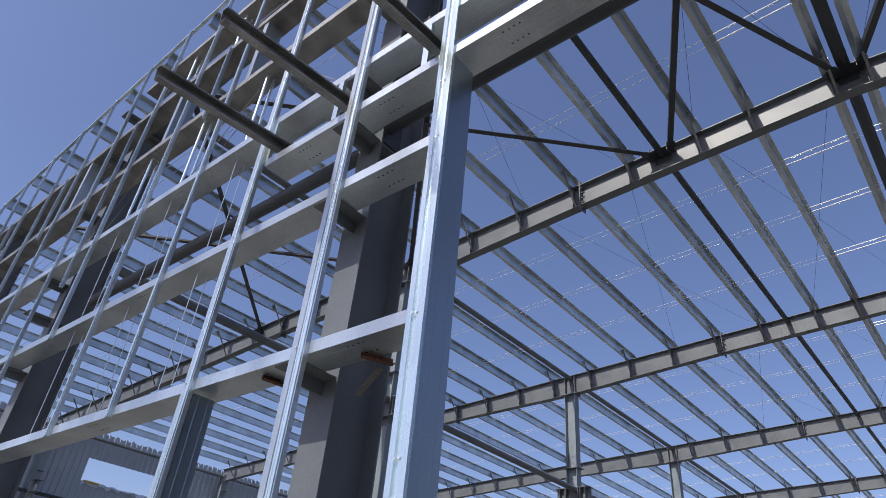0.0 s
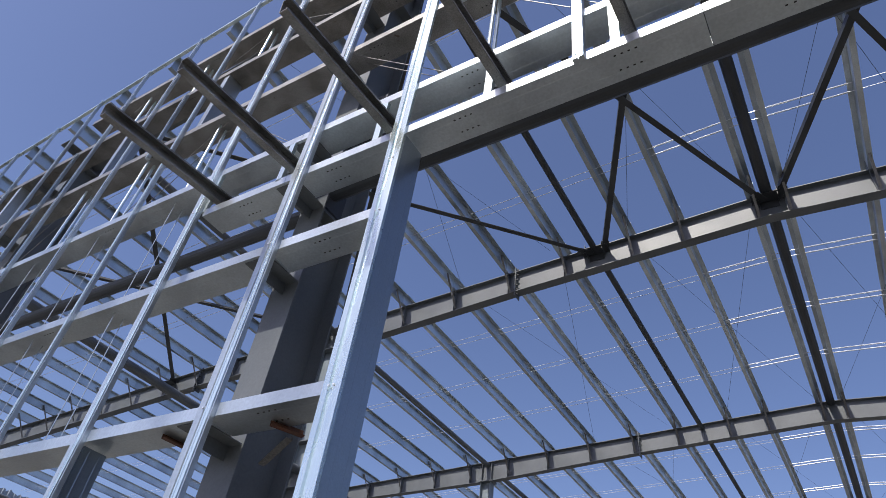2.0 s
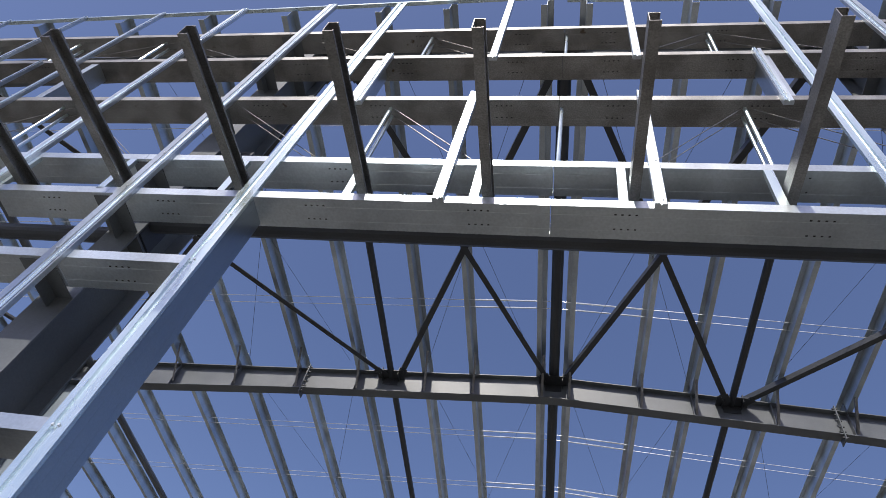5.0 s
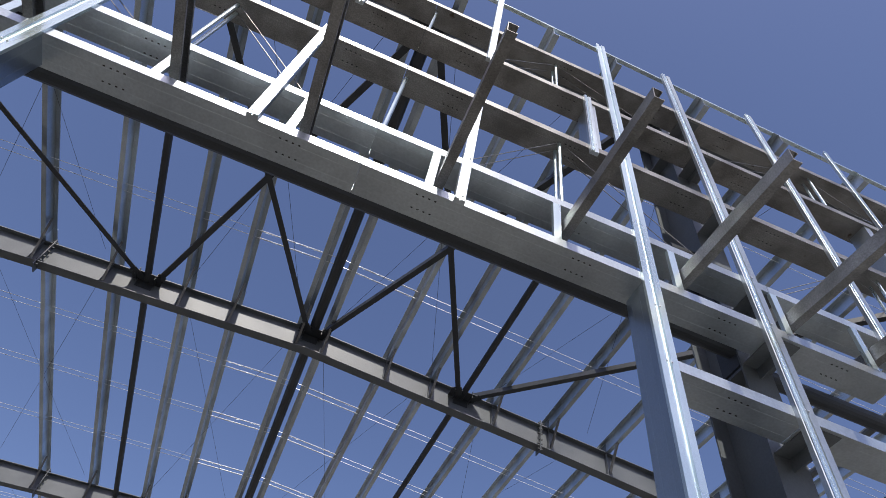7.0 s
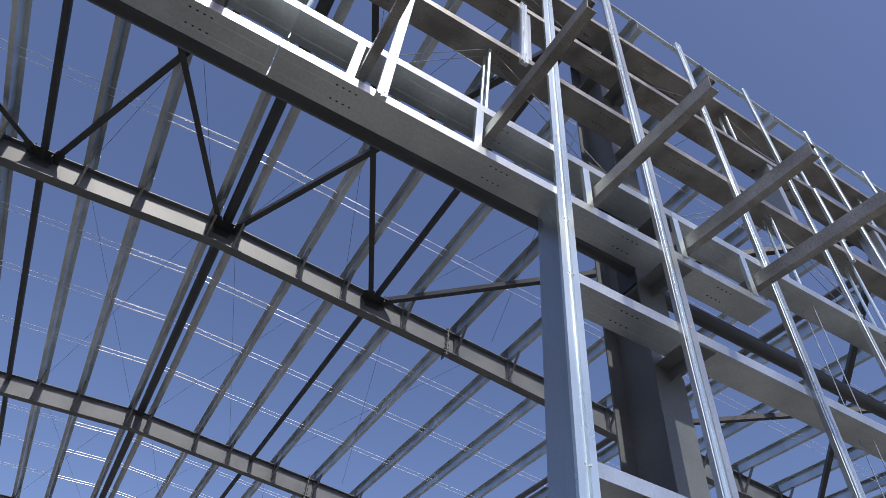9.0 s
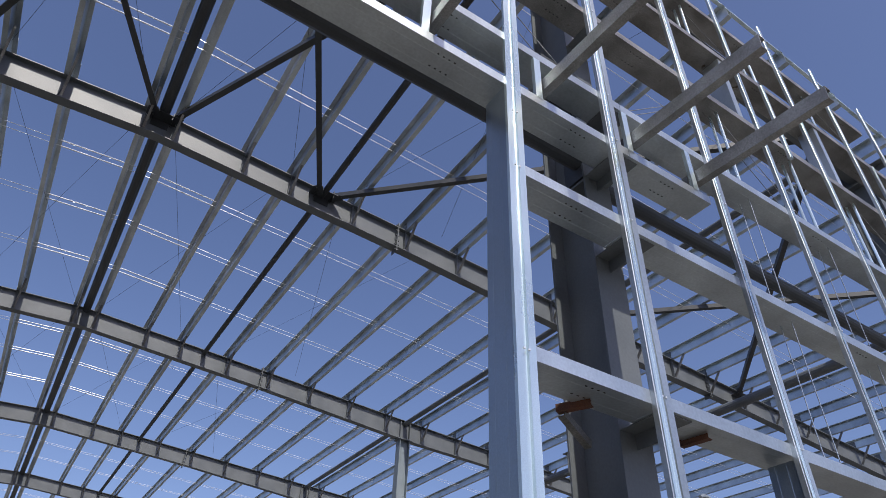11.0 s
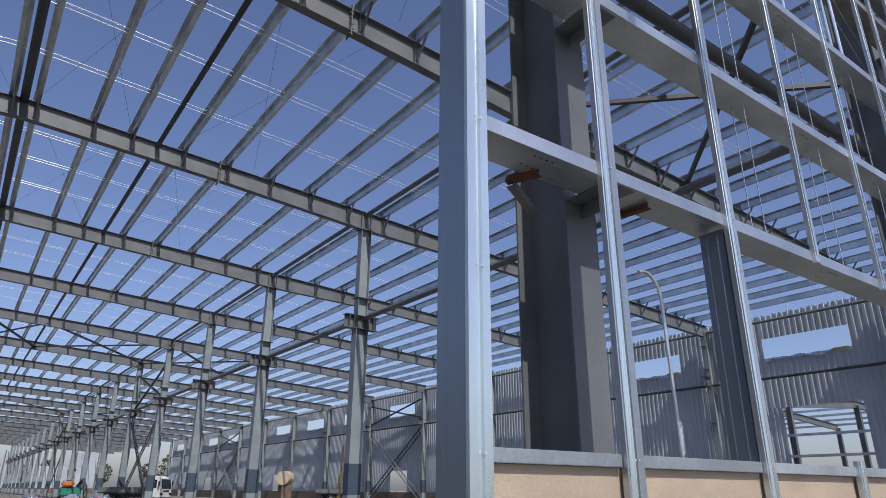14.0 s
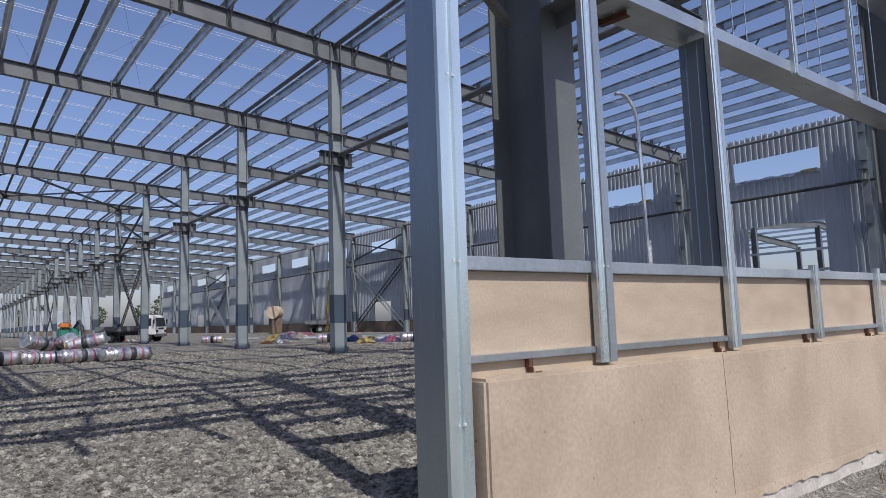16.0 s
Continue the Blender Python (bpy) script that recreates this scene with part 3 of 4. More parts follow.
# inner columns with crane corbels
def inner_column():
    thing = empty("inner_column", (0, 0, 0), "grey steel column with a navy painted band and crane corbels", "column", "inner columns")
    zt = top_of(XC) - 0.73
    wx, wy = 0.48, 0.355
    def hcol(nm, z0, z1, mat, f=1.0):
        bm = bmesh.new()
        a, b = wx / 2 * f, wy / 2 * f
        for sx in (-1, 1):
            x0, x1 = sorted((sx * a, sx * (a - 0.016)))
            box_bm(x0, x1, -b, b, z0, z1, bm=bm)
        box_bm(-a + 0.016, a - 0.016, -0.006, 0.006, z0, z1, bm=bm)
        return part(nm, bm, mat, thing)
    hcol("foot", 0.0, 1.05, PAINT_LIT)
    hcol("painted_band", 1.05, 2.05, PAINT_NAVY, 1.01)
    hcol("lower_shaft", 2.05, 6.5, PAINT_LIT)
    hcol("upper_shaft", 7.24, zt, PAINT_LIT, 0.86)
    bm = box_bm(-wx / 2 - 0.08, wx / 2 + 0.08, -wy / 2 - 0.08, wy / 2 + 0.08, -0.04, 0.015)
    part("base_plate", bm, PAINT, thing)
    bm = bmesh.new()
    for sx in (-1, 1):
        for dy in (-0.10, 0.0, 0.10):
            x0, x1 = sorted((sx * wx / 2, sx * (wx / 2 + 0.09)))
            box_bm(x0, x1, dy - 0.006, dy + 0.006, 0.015, 0.22, bm=bm)
    part("base_gussets", bm, PAINT, thing)
    # corbel: a stub beam on both sides
    bm = bmesh.new()
    box_bm(-0.66, 0.66, -0.16, 0.16, 7.18, 7.20, bm=bm)
    box_bm(-0.66, 0.66, -0.16, 0.16, 6.70, 6.72, bm=bm)
    box_bm(-0.66, 0.66, -0.008, 0.008, 6.72, 7.18, bm=bm)
    for x in (-0.5, -0.3, 0.3, 0.5):
        box_bm(x - 0.008, x + 0.008, -0.15, 0.15, 6.72, 7.18, bm=bm)
    part("corbel", bm, PAINT, thing)
    hcol("corbel_shaft", 6.5, 7.24, PAINT)
    bm = bmesh.new()
    box_bm(-0.3, 0.3, -0.2, 0.2, 7.85, 7.875, bm=bm)
    box_bm(-0.3, 0.3, -0.2, 0.2, zt - 0.03, zt, bm=bm)
    for x in (-0.2, 0.2):
        box_bm(x - 0.008, x + 0.008, -0.12, 0.12, zt, zt + 0.68, bm=bm)
    part("end_plates", bm, PAINT, thing)
    return thing


proto = inner_column()
proto.matrix_basis = Matrix.Translation((XC, Y1, 0))
for k in range(1, FRAMES + 1):
    for s in (1, -1):
        if (k, s) != (1, 1):
            copy_thing(proto, pose(s * XC, Y1 + BAY * (k - 1), 0))


# purlins
PUR_D, PUR_F = 0.28, 0.10
P_OUT = [(0, 0), (PUR_F, 0), (PUR_F, 0.02), (PUR_F - 0.006, 0.02), (PUR_F - 0.006, 0.006), (0.006, 0.006), (0.006, PUR_D), (0.006 - PUR_F, PUR_D), (0.006 - PUR_F, PUR_D - 0.02), (0.012 - PUR_F, PUR_D - 0.02), (0.012 - PUR_F, PUR_D - 0.006), (0, PUR_D - 0.006)]


def bay_ends(k):
    """Start and end of bay k: 0 lies behind the front wall."""
    return (0.02, Y1) if k == 0 else (Y1 + BAY * (k - 1), Y1 + BAY * k)


far = bmesh.new()
for k in range(FRAMES):
    a, b = bay_ends(k)
    for s in (1, -1):
        for x in PURLINS:
            if x > XW:
                continue
            z = top_of(x) + 0.012
            if k < 3 and x < 26:
                lap = 0.008 * (k % 2)
                bar("roof_purlin", P_OUT if s < 0 else [(-u, v) for u, v in P_OUT], (s * x + lap, a - 0.25 if k else a, z + lap), (s * x + lap, b + 0.25, z + lap), GALV, label="galvanised Z-section purlin running over the rafters", category="purlin", group="roof purlins")
            else:
                box_bm(s * x - 0.004, s * x + 0.004, a, b, z, z + PUR_D, bm=far)
                x0, x1 = sorted((s * x, s * (x + 0.095)))
                box_bm(x0, x1, a, b, z, z + 0.005, bm=far)
                x0, x1 = sorted((s * x, s * (x - 0.095)))
                box_bm(x0, x1, a, b, z + PUR_D - 0.005, z + PUR_D, bm=far)
tagged(part("far_purlins", far, GALV), "rows of far galvanised purlins over the hall", "purlins", kind="stuff")

# struts: round tubes between the frames, under the purlins
for k in range(FRAMES if FRAMES < 9 else 9):
    a, b = bay_ends(k)
    a = 0.72 if k == 0 else a
    for x in (-XC, -3.78, 0.0, 3.78, XC):
        z = top_of(x) - 0.10 + (0.1 if x == 0 else 0)
        bar("roof_strut", round_outline(0.115 if x == 0 else 0.075 if abs(x) < 5 else 0.09), (x, a, z), (x, b, z), PAINT_DARK if abs(x) < 5 else PAINT, label="round dark steel strut tube between two rafters", category="strut", group="roof struts")
# pipe behind the gate header
bar("header_pipe", round_outline(0.105, 16), (-3.95, 0.50, 6.20), (3.95, 0.50, 6.20), PAINT_DARK, label="thick dark steel pipe behind the gate header", category="pipe")
for s in (1, -1):
    bar("wall_pipe", round_outline(0.085, 16), (s * 4.25, 0.60, 6.10), (s * 10.85, 0.60, 6.10), PAINT_DARK, label="dark steel pipe between end columns", category="pipe", group="end wall pipes")

# roof bracing in the end bay
def angle_bar(p0, p1, label="dark angle-steel diagonal brace in the end roof bay"):
    ob = bar("roof_brace", [(0, 0), (0.12, 0), (0.12, 0.01), (0.01, 0.01), (0.01, 0.12), (0, 0.12)], p0, p1, PAINT_DARK, label=label, category="brace", group="roof braces")
    d = (Vector(p1) - Vector(p0)).normalized()
    for p in (Vector(p0) + d * 0.02, Vector(p1) - d * 0.30):
        bar("end_plate", [(-0.03, -0.012), (0.15, -0.012), (0.15, -0.002), (-0.03, -0.002)], p, p + d * 0.28, PAINT_DARK, parent=ob)
        for k in (0.06, 0.14, 0.22):
            bar("bolt", round_outline(0.014, 6), p + d * k + Vector((0, 0, -0.025)), p + d * k + Vector((0, 0, 0.02)), PAINT, parent=ob)


NODES = [-18.5, -XC, -3.78, 0.0, 3.78, XC, 18.5]


def brace_end(x):
    return x - math.copysign(0.7, x) if abs(x) == XC else x


for a, b in zip(NODES, NODES[1:]):
    za, zb = top_of(a) - 0.12, top_of(b) - 0.12
    angle_bar((a + 0.15, Y1 - 0.1, za), (brace_end(b) - 0.15, 0.85, zb))
    angle_bar((b - 0.15, Y1 - 0.1, zb - 0.06), (brace_end(a) + 0.15, 0.85, za - 0.06))

# sag rods in pairs
def rod_places(k):
    return (1.95, 4.09, 6.26) if k == 0 else tuple(Y1 + BAY * (k - 1) + d for d in (2.17, 4.32, 6.70))


for k in range(9):
    for y in rod_places(k):
        for dy in (-0.10, 0.10):
            for s in (1, -1):
                bar("sag_rod", round_outline(0.007, 5), (0, y + dy, top_of(0) + 0.13), (s * (XW - 0.3), y + dy, top_of(XW) + 0.13), ROD, label="thin zinc-plated sag rod through the purlins", category="rod", group="sag rods")

# bright tubes on the rods beside the ridge
for k in range(3):
    for y in rod_places(k):
        for dy in (-0.10, 0.10):
            for x0, x1 in ((-1.75, -0.42), (0.42, 1.75)):
                bar("rod_sleeve", round_outline(0.016, 8), (x0, y + dy, top_of(x0) + 0.13), (x1, y + dy, top_of(x1) + 0.13), ROD, label="bright tube sleeve on a sag rod beside the ridge", category="tube", group="rod sleeves")

# thin wind-bracing cables in the roof
for k in (0, 1, 2):
    a, b = bay_ends(k)
    for x in (-2.9, 0.36, 4.4, -7.3):
        for p, q in (((x, a + 0.4), (x + 2.5, b - 0.4)), ((x + 2.5, a + 0.4), (x, b - 0.4))):
            bar("roof_cable", round_outline(0.004, 4), (*p, top_of(p[0]) + 0.05), (*q, top_of(q[0]) + 0.05), PAINT_DARK, label="thin dark wire crossing under the purlins", category="cable", group="roof cables")


# fly braces, splice plates and joint gussets on the nearer rafters
def dress(thing, y, s, xa, xb, d0, d1, near):
    for x in PURLINS:
        if not xa <= x < xb:
            continue
        d = d0 + (d1 - d0) * (x - xa) / (xb - xa)
        t = top_of(x)
        for sy in ((-1, 1) if near else (-1,)):
            bar("fly_brace", [(0, 0), (0.05, 0), (0.05, 0.006), (0.006, 0.006), (0.006, 0.05), (0, 0.05)], (s * x + 0.03, y + sy * 0.10, round(t - 0.57, 2)), (s * x + 0.03, y + sy * 0.66, round(t - 0.57, 2) + 0.73), GALV_DULL, parent=thing)
        block("purlin_cleat", s * x - 0.012, s * x - 0.004, y - 0.11, y + 0.11, t, t + 0.25, PAINT, thing)
        if near:
            block("web_stiffener", s * x - 0.004, s * x + 0.004, y - 0.11, y - 0.006, t - d + 0.02, t - 0.02, PAINT, thing)
    if xb in (5.83, 17.0):
        t = top_of(xb)
        d = d1
        for i, dx in enumerate((-0.011, 0.011)):
            block("end_plate", s * xb + dx - 0.010, s * xb + dx + 0.010, y - 0.13, y + 0.13, t - d - 0.12, t + 0.12, PAINT, thing) if i == 0 else None
        for zz in (t - d - 0.06, t - d + 0.09, t - d + 0.22, t - 0.24, t - 0.1, t + 0.06):
            block("bolt", s * xb - 0.06, s * xb + 0.05, y - 0.095, y - 0.065, zz - 0.014, zz + 0.014, PAINT_DARK, thing)


for thing, y, s, xa, xb, d0, d1 in RAFTERS:
    if y < Y1 + 3.5 * BAY and y > 1:
        dress(thing, y, s, xa, xb, d0, d1, y < Y1 + 1.5 * BAY and xa < 12)
for thing, y, s, xa, xb, d0, d1 in RAFTERS:
    if y in (Y1, 0.72) and xa <= 18.5 < xb:
        t = top_of(18.5)
        block("joint_plate", s * 18.5 - 0.32, s * 18.5 + 0.32, *((y - 0.30, y - 0.006) if y > 1 else (y + 0.006, y + 0.30)), t - 0.18, t - 0.165, PAINT_DARK, thing, label="dark gusset plate at the brace joint")
    if y in (Y1, 0.72) and xa == 0.0:
        xs = (3.78, 0.0) if s > 0 else (3.78,)
        for x in xs:
            t = top_of(x)
            block("joint_plate", s * x - 0.32, s * x + 0.32, y - 0.30, y - 0.006, t - 0.15, t - 0.135, PAINT_DARK, thing, label="dark gusset plate at the brace joint")
            block("joint_web_plate", s * x - 0.18, s * x + 0.18, y - 0.022, y - 0.010, t - 0.34, t - 0.03, PAINT_DARK, thing)
            for q in (-0.2, 0.2):
                block("joint_gusset", s * x + q - 0.006, s * x + q + 0.006, y - 0.28, y - 0.022, t - 0.24, t - 0.03, PAINT_DARK, thing)

# tie tubes at corbel height along the column rows, and eave tubes
for s in (1, -1):
    for k in range(11):
        a, b = bay_ends(k)
        a = 1.0 if k == 0 else a
        bar("tie_tube", round_outline(0.095, 14), (s * XC + 0.12, a, 7.12), (s * XC + 0.12, b, 7.12), PAINT, label="thick grey tie tube between inner columns at corbel height", category="tube", group="tie tubes")

# thin tubes and rods between the girts
def sag_tube(x, z0, z1, dy=(0.10, 0.20), r=0.021):
    for d in dy:
        bar("girt_tube", round_outline(r, 8), (x, d, z0), (x, d, z1), GALV_BRIGHT, label="thin bright tube between two girts", category="tube", group="girt tubes")


for x in (-1.9, 0.03, 1.9):
    sag_tube(x, 6.62, 8.14)
    sag_tube(x, 9.53, 10.67)
for s in (1, -1):
    for x in (6.2, 7.75, 9.3):
        sag_tube(s * x, 6.62, 8.14), sag_tube(s * x, 9.53, 10.67)
        for d in (0.09, 0.21):
            bar("girt_rod", round_outline(0.0055, 5), (s * (x + 0.05), d, 3.33), (s * (x + 0.05), d, 6.62), GALV, label="thin hanging rod between the lower girts", category="rod", group="girt rods")
for z0, z1 in ((8.14, 6.72), (10.66, 9.63)):
    for d in (0.10, 0.20):
        for x0, x1 in ((-1.88, 0.4 - 1.2), (-3.75, -2.4), (1.88, 0.9), (1.95, 3.4), (5.9, 4.4), (-5.9, -4.5), (6.05, 7.4), (-6.05, -7.5), (9.2, 10.7), (-9.2, -10.7)):
            bar("tie_rod", round_outline(0.005, 5), (x0, d, z0), (x1, d, z1 + 0.2), GALV_DULL, label="thin slanting tie rod between girts", category="rod", group="girt tie rods")

# boxed channel stubs between girts
for x in (-2.32, 2.30, 6.6, -6.6, 8.9, -8.9, 12.4, -12.4):
    bar("girt_stub", c_outline(0.26, 0.11), (x, 0.28, 8.23), (x, 0.28, 9.53), GALV, up=(1 if x > 0 else -1, 0, 0), label="short galvanised channel between two girts", category="stud", group="girt stubs") if x > 0 else bar("girt_stub", c_outline(0.26, 0.11), (x, 0.02, 8.23), (x, 0.02, 9.53), GALV, up=(-1, 0, 0), label="short galvanised channel between two girts", category="stud", group="girt stubs")


# rusty angle brackets under the lowest girt
def rusty(s):
    thing = empty("girt_bracket", (s * 3.5, 0.4, 3.2), "rusty angle-steel bracket under the lowest girt", "bracket", "rusty brackets")
    L = [(0, 0), (0.055, 0), (0.055, 0.006), (0.006, 0.006), (0.006, 0.055), (0, 0.055)]
    bar("angle", L, (s * 3.29, 0.42, 3.28), (s * 3.40, 0.19, 3.28), RUST, parent=thing)
    bar("strut", L, (s * 3.33, 0.38, 3.25), (s * 3.66, 0.48, 3.13), GALV_DULL, parent=thing, label="stained angle strut")
    bar("angle", L, (s * 4.45, 0.34, 3.285), (s * 4.48, 0.10, 3.285), RUST, parent=thing)


rusty(1), rusty(-1)
# splice caps of the wall pipes
for s in (1, -1):
    for x in (3.93, 4.27):
        tagged(part("pipe_end_plate", box_bm(s * x - 0.012, s * x + 0.012, 0.46, 0.70, 5.9 + 0.05, 6.28), PAINT_DARK), "dark end plate on a wall pipe", "plate", "pipe end plates")


# ---- side walls ----
def rib_sheet(s, y0, y1, z0, z1, ragged=0.0, seed=1):
    """Trapezoid-ribbed sheet, closed and thin; its top may be ragged."""
    rng = random.Random(seed)
    bm = bmesh.new()
    x = s * XW
    prev = None
    y, i = y0, 0
    step = (0.11, 0.03, 0.13, 0.03)
    off = (0.0, 0.0, 0.045, 0.045)
    while True:
        z = z1 + (rng.uniform(-ragged, ragged) if ragged else 0)
        o = off[i % 4]
        row = [bm.verts.new((x + s * (o + d), y, q)) for d, q in ((0, z0), (0, z), (0.012, z), (0.012, z0))]
        if prev:
            for k in range(4):
                bm.faces.new((prev[k], row[k], row[(k + 1) % 4], prev[(k + 1) % 4]))
        else:
            bm.faces.new(row)
        prev = row
        if y >= y1 - 1e-4:
            break
        y = min(y1, y + step[i % 4])
        i += 1
    bm.faces.new(prev[::-1])
    bmesh.ops.recalc_face_normals(bm, faces=bm.faces)
    return bm


def side_wall(s, name):
    wall = part(name, box_bm(*sorted((s * (XW - 0.14), s * (XW + 0.16))), 0.45, Y1 + BAY * 19, -0.3, 1.05), BROWN)
    tagged(wall, "brown rendered plinth with pale ribbed cladding above, holes left for windows", "wall", kind="structure")
    for k in range(14):
        a, b = bay_ends(k)
        a = 0.5 if k == 0 else a
        w0, w1 = a + 2.1, a + 6.4
        top = 10.1
        seed = k * 7 + (0 if s > 0 else 100)
        d0, d1, dz = None, None, None
        if k == 1:
            d0, d1, dz = a + 1.95, a + 5.9, 5.27
        elif k % 3 == 2:
            d0, d1, dz = a + 3.2, a + 6.0, 2.9
        elif k % 4 == 0 and k:
            d0, d1, dz = a + 2.0, a + 4.6, 5.2
        segs = [(a, w0, 1.05, top, 0.12), (w1, b, 1.05, top, 0.12), (w0, w1, 8.85, top, 0.12)]
        if d0:
            e = sorted((d0, d1))
            if dz > 5:
                segs += [(w0, w1, dz, 7.75, 0.05)]
                lo, hi = max(w0, e[0]), min(w1, e[1])
                if lo > w0:
                    segs.append((w0, lo, 1.05, dz, 0))
                if hi < w1:
                    segs.append((hi, w1, 1.05, dz, 0))
            else:
                segs += [(w0, w1, dz, 7.75, 0.05), (w0, e[0], 1.05, dz, 0), (e[1], w1, 1.05, dz, 0)]
        else:
            segs += [(w0, w1, 1.05, 7.75, 0.05)]
        for i, (y0, y1, z0, z1, rg) in enumerate(segs):
            if y1 - y0 > 0.05:
                part("cladding_sheet", rib_sheet(s, y0, y1, z0, z1, rg * 0.6, seed + i), CLAD, wall)
        # torn foil and wool along the window sill
        bm = bmesh.new()
        rng = random.Random(seed)
        prev = None
        n = 16
        for i in range(n + 1):
            y = w0 + (w1 - w0) * i / n
            z = 7.77 + rng.uniform(-0.02, 0.07)
            row = [bm.verts.new((s * (XW - 0.03 + rng.uniform(-.02, .02)), y, z)), bm.verts.new((s * (XW - 0.06), y, z - rng.uniform(0.05, 0.2))), bm.verts.new((s * (XW + 0.06), y, z - 0.03))]
            if prev:
                bm.faces.new((prev[0], row[0], row[1], prev[1])), bm.faces.new((prev[0], prev[2], row[2], row[0]))
            prev = row
        part("torn_foil", bm, FOIL, wall, "torn silver foil along the window sill")
        block("wool_scrap", *sorted((s * (XW - 0.07), s * (XW - 0.01))), w0 + 0.1, w0 + 0.9, 7.71, 7.83, WOOL, wall, 0.02, label="yellow scrap of glass wool")
    return wall


side_wall(1, "wall_3")
side_wall(-1, "wall_4")


def eave_column():
    thing = empty("eave_column", (0, 0, 0), "grey steel column of the side wall with a corbel", "column", "side wall columns")
    zt = top_of(XW) - 0.3
    for nm, z0, z1, mat in (("foot", 0, 1.05, PAINT_LIT), ("painted_band", 1.05, 2.05, PAINT_NAVY), ("shaft", 2.05, zt, PAINT_LIT)):
        bm = bmesh.new()
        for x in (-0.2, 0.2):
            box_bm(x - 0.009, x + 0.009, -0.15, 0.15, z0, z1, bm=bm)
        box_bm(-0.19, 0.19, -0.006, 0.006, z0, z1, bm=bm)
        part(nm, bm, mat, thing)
    bm = bmesh.new()
    box_bm(-0.62, -0.2, -0.15, 0.15, 7.18, 7.20, bm=bm), box_bm(-0.62, -0.2, -0.15, 0.15, 6.68, 6.70, bm=bm), box_bm(-0.62, -0.2, -0.008, 0.008, 6.70, 7.18, bm=bm)
    part("corbel", bm, PAINT, thing)
    for z in (2.6, 4.7, 7.6, 8.9):
        block("girt_seat", -0.42, -0.2, -0.12, 0.12, z, z + 0.02, PAINT, thing)
    bar("ladder_rail", box_outline(0.03, 0.03), (-0.26, 0.2, 0.1), (-0.26, 0.2, 6.4), PAINT, parent=thing)
    return thing


ec = eave_column()
ec.matrix_basis = pose(XW - 0.38, Y1, 0)
for k in range(1, 16):
    for s in (1, -1):
        if (k, s) != (1, 1):
            copy_thing(ec, pose(s * (XW - 0.38), Y1 + BAY * (k - 1), 0, 0, 0, 0 if s > 0 else 180))
for s in (1, -1):
    for k in range(14):
        a, b = bay_ends(k)
        for z in (6.75, 9.7):
            bar("wall_tube", round_outline(0.075, 10), (s * (XW - 0.32), max(a, 0.6), z), (s * (XW - 0.32), b, z), PAINT_DARK if z < 7 else PAINT, label="dark tube running along the side wall", category="tube", group="side wall tubes")


def lattice(p0, p1, width, mat, label, group):
    """Two chords with rungs, as a light cross brace."""
    p0, p1 = Vector(p0), Vector(p1)
    thing = empty("lattice_brace", p0, label, "brace", group)
    d = (p1 - p0).normalized()
    n = d.cross(Vector((1, 0, 0))).normalized() * width / 2
    for q in (n, -n):
        bar("chord", box_outline(0.075, 0.075), p0 + q, p1 + q, mat, parent=thing, up=(1, 0, 0))
    m = int((p1 - p0).length / 0.42)
    for i in range(1, m):
        c = p0 + (p1 - p0) * i / m
        bar("rung", box_outline(0.04, 0.04), c - n, c + n, mat, parent=thing, up=(1, 0, 0))


for k in (5, 10):
    a, b = bay_ends(k)
    for s in (1, -1):
        lattice((s * XC - 0.05, a + 0.2, 0.35), (s * XC - 0.05, b - 0.3, 6.3), 0.34, PAINT_DARK, "dark ladder-like lattice brace between two columns", "lattice braces")
        lattice((s * XC + 0.05, b - 0.2, 0.35), (s * XC + 0.05, a + 0.3, 6.3), 0.34, GALV_DULL, "grey ladder-like lattice brace between two columns", "lattice braces")
        lattice((s * (XW - 0.5), a + 0.3, 0.6), (s * (XW - 0.5), b - 0.3, 6.3), 0.42, GALV, "grey ladder-like lattice brace by the side wall", "lattice braces")
        lattice((s * (XW - 0.42), b - 0.3, 0.6), (s * (XW - 0.42), a + 0.3, 6.3), 0.42, PAINT_DARK, "dark ladder-like lattice brace by the side wall", "lattice braces")
        for x in (s * XC, s * (XW - 0.45)):
            zt = 9.9 if abs(x) < 12 else 9.0
            angle_bar((x - 0.05, a + 0.004, 7.2), (x - 0.05, b - 0.004, zt), "dark angle brace above the corbels")
            angle_bar((x + 0.05, b - 0.004, 7.2), (x + 0.05, a + 0.004, zt), "dark angle brace above the corbels")
    for xa, xb in zip(NODES, NODES[1:]):
        angle_bar((xa, a, top_of(xa) - 0.4), (xb, b, top_of(xb) - 0.4), "dark diagonal brace of an inner roof bay")
        angle_bar((xb, a, top_of(xb) - 0.46), (xa, b, top_of(xa) - 0.46), "dark diagonal brace of an inner roof bay")


# far gable and what lies beyond
YE = Y1 + BAY * 19
def far_wall():
    wall = part("wall_5", box_bm(-XW, XW, YE, YE + 0.2, -0.3, 1.2), BROWN)
    tagged(wall, "distant half-clad gable wall at the end of the hall", "wall", kind="structure")
    for i in range(13):
        x = -XW + 5 * i
        block("cladding_sheet", x, x + (3.4 if i % 2 else 4.4), YE + 0.02, YE + 0.12, 1.2, 6.2 if i % 3 else 9.4, CLAD, wall)
        block("far_post", x + 4.5, x + 4.75, YE - 0.1, YE + 0.1, 0, 9.6, PAINT, wall)


far_wall()


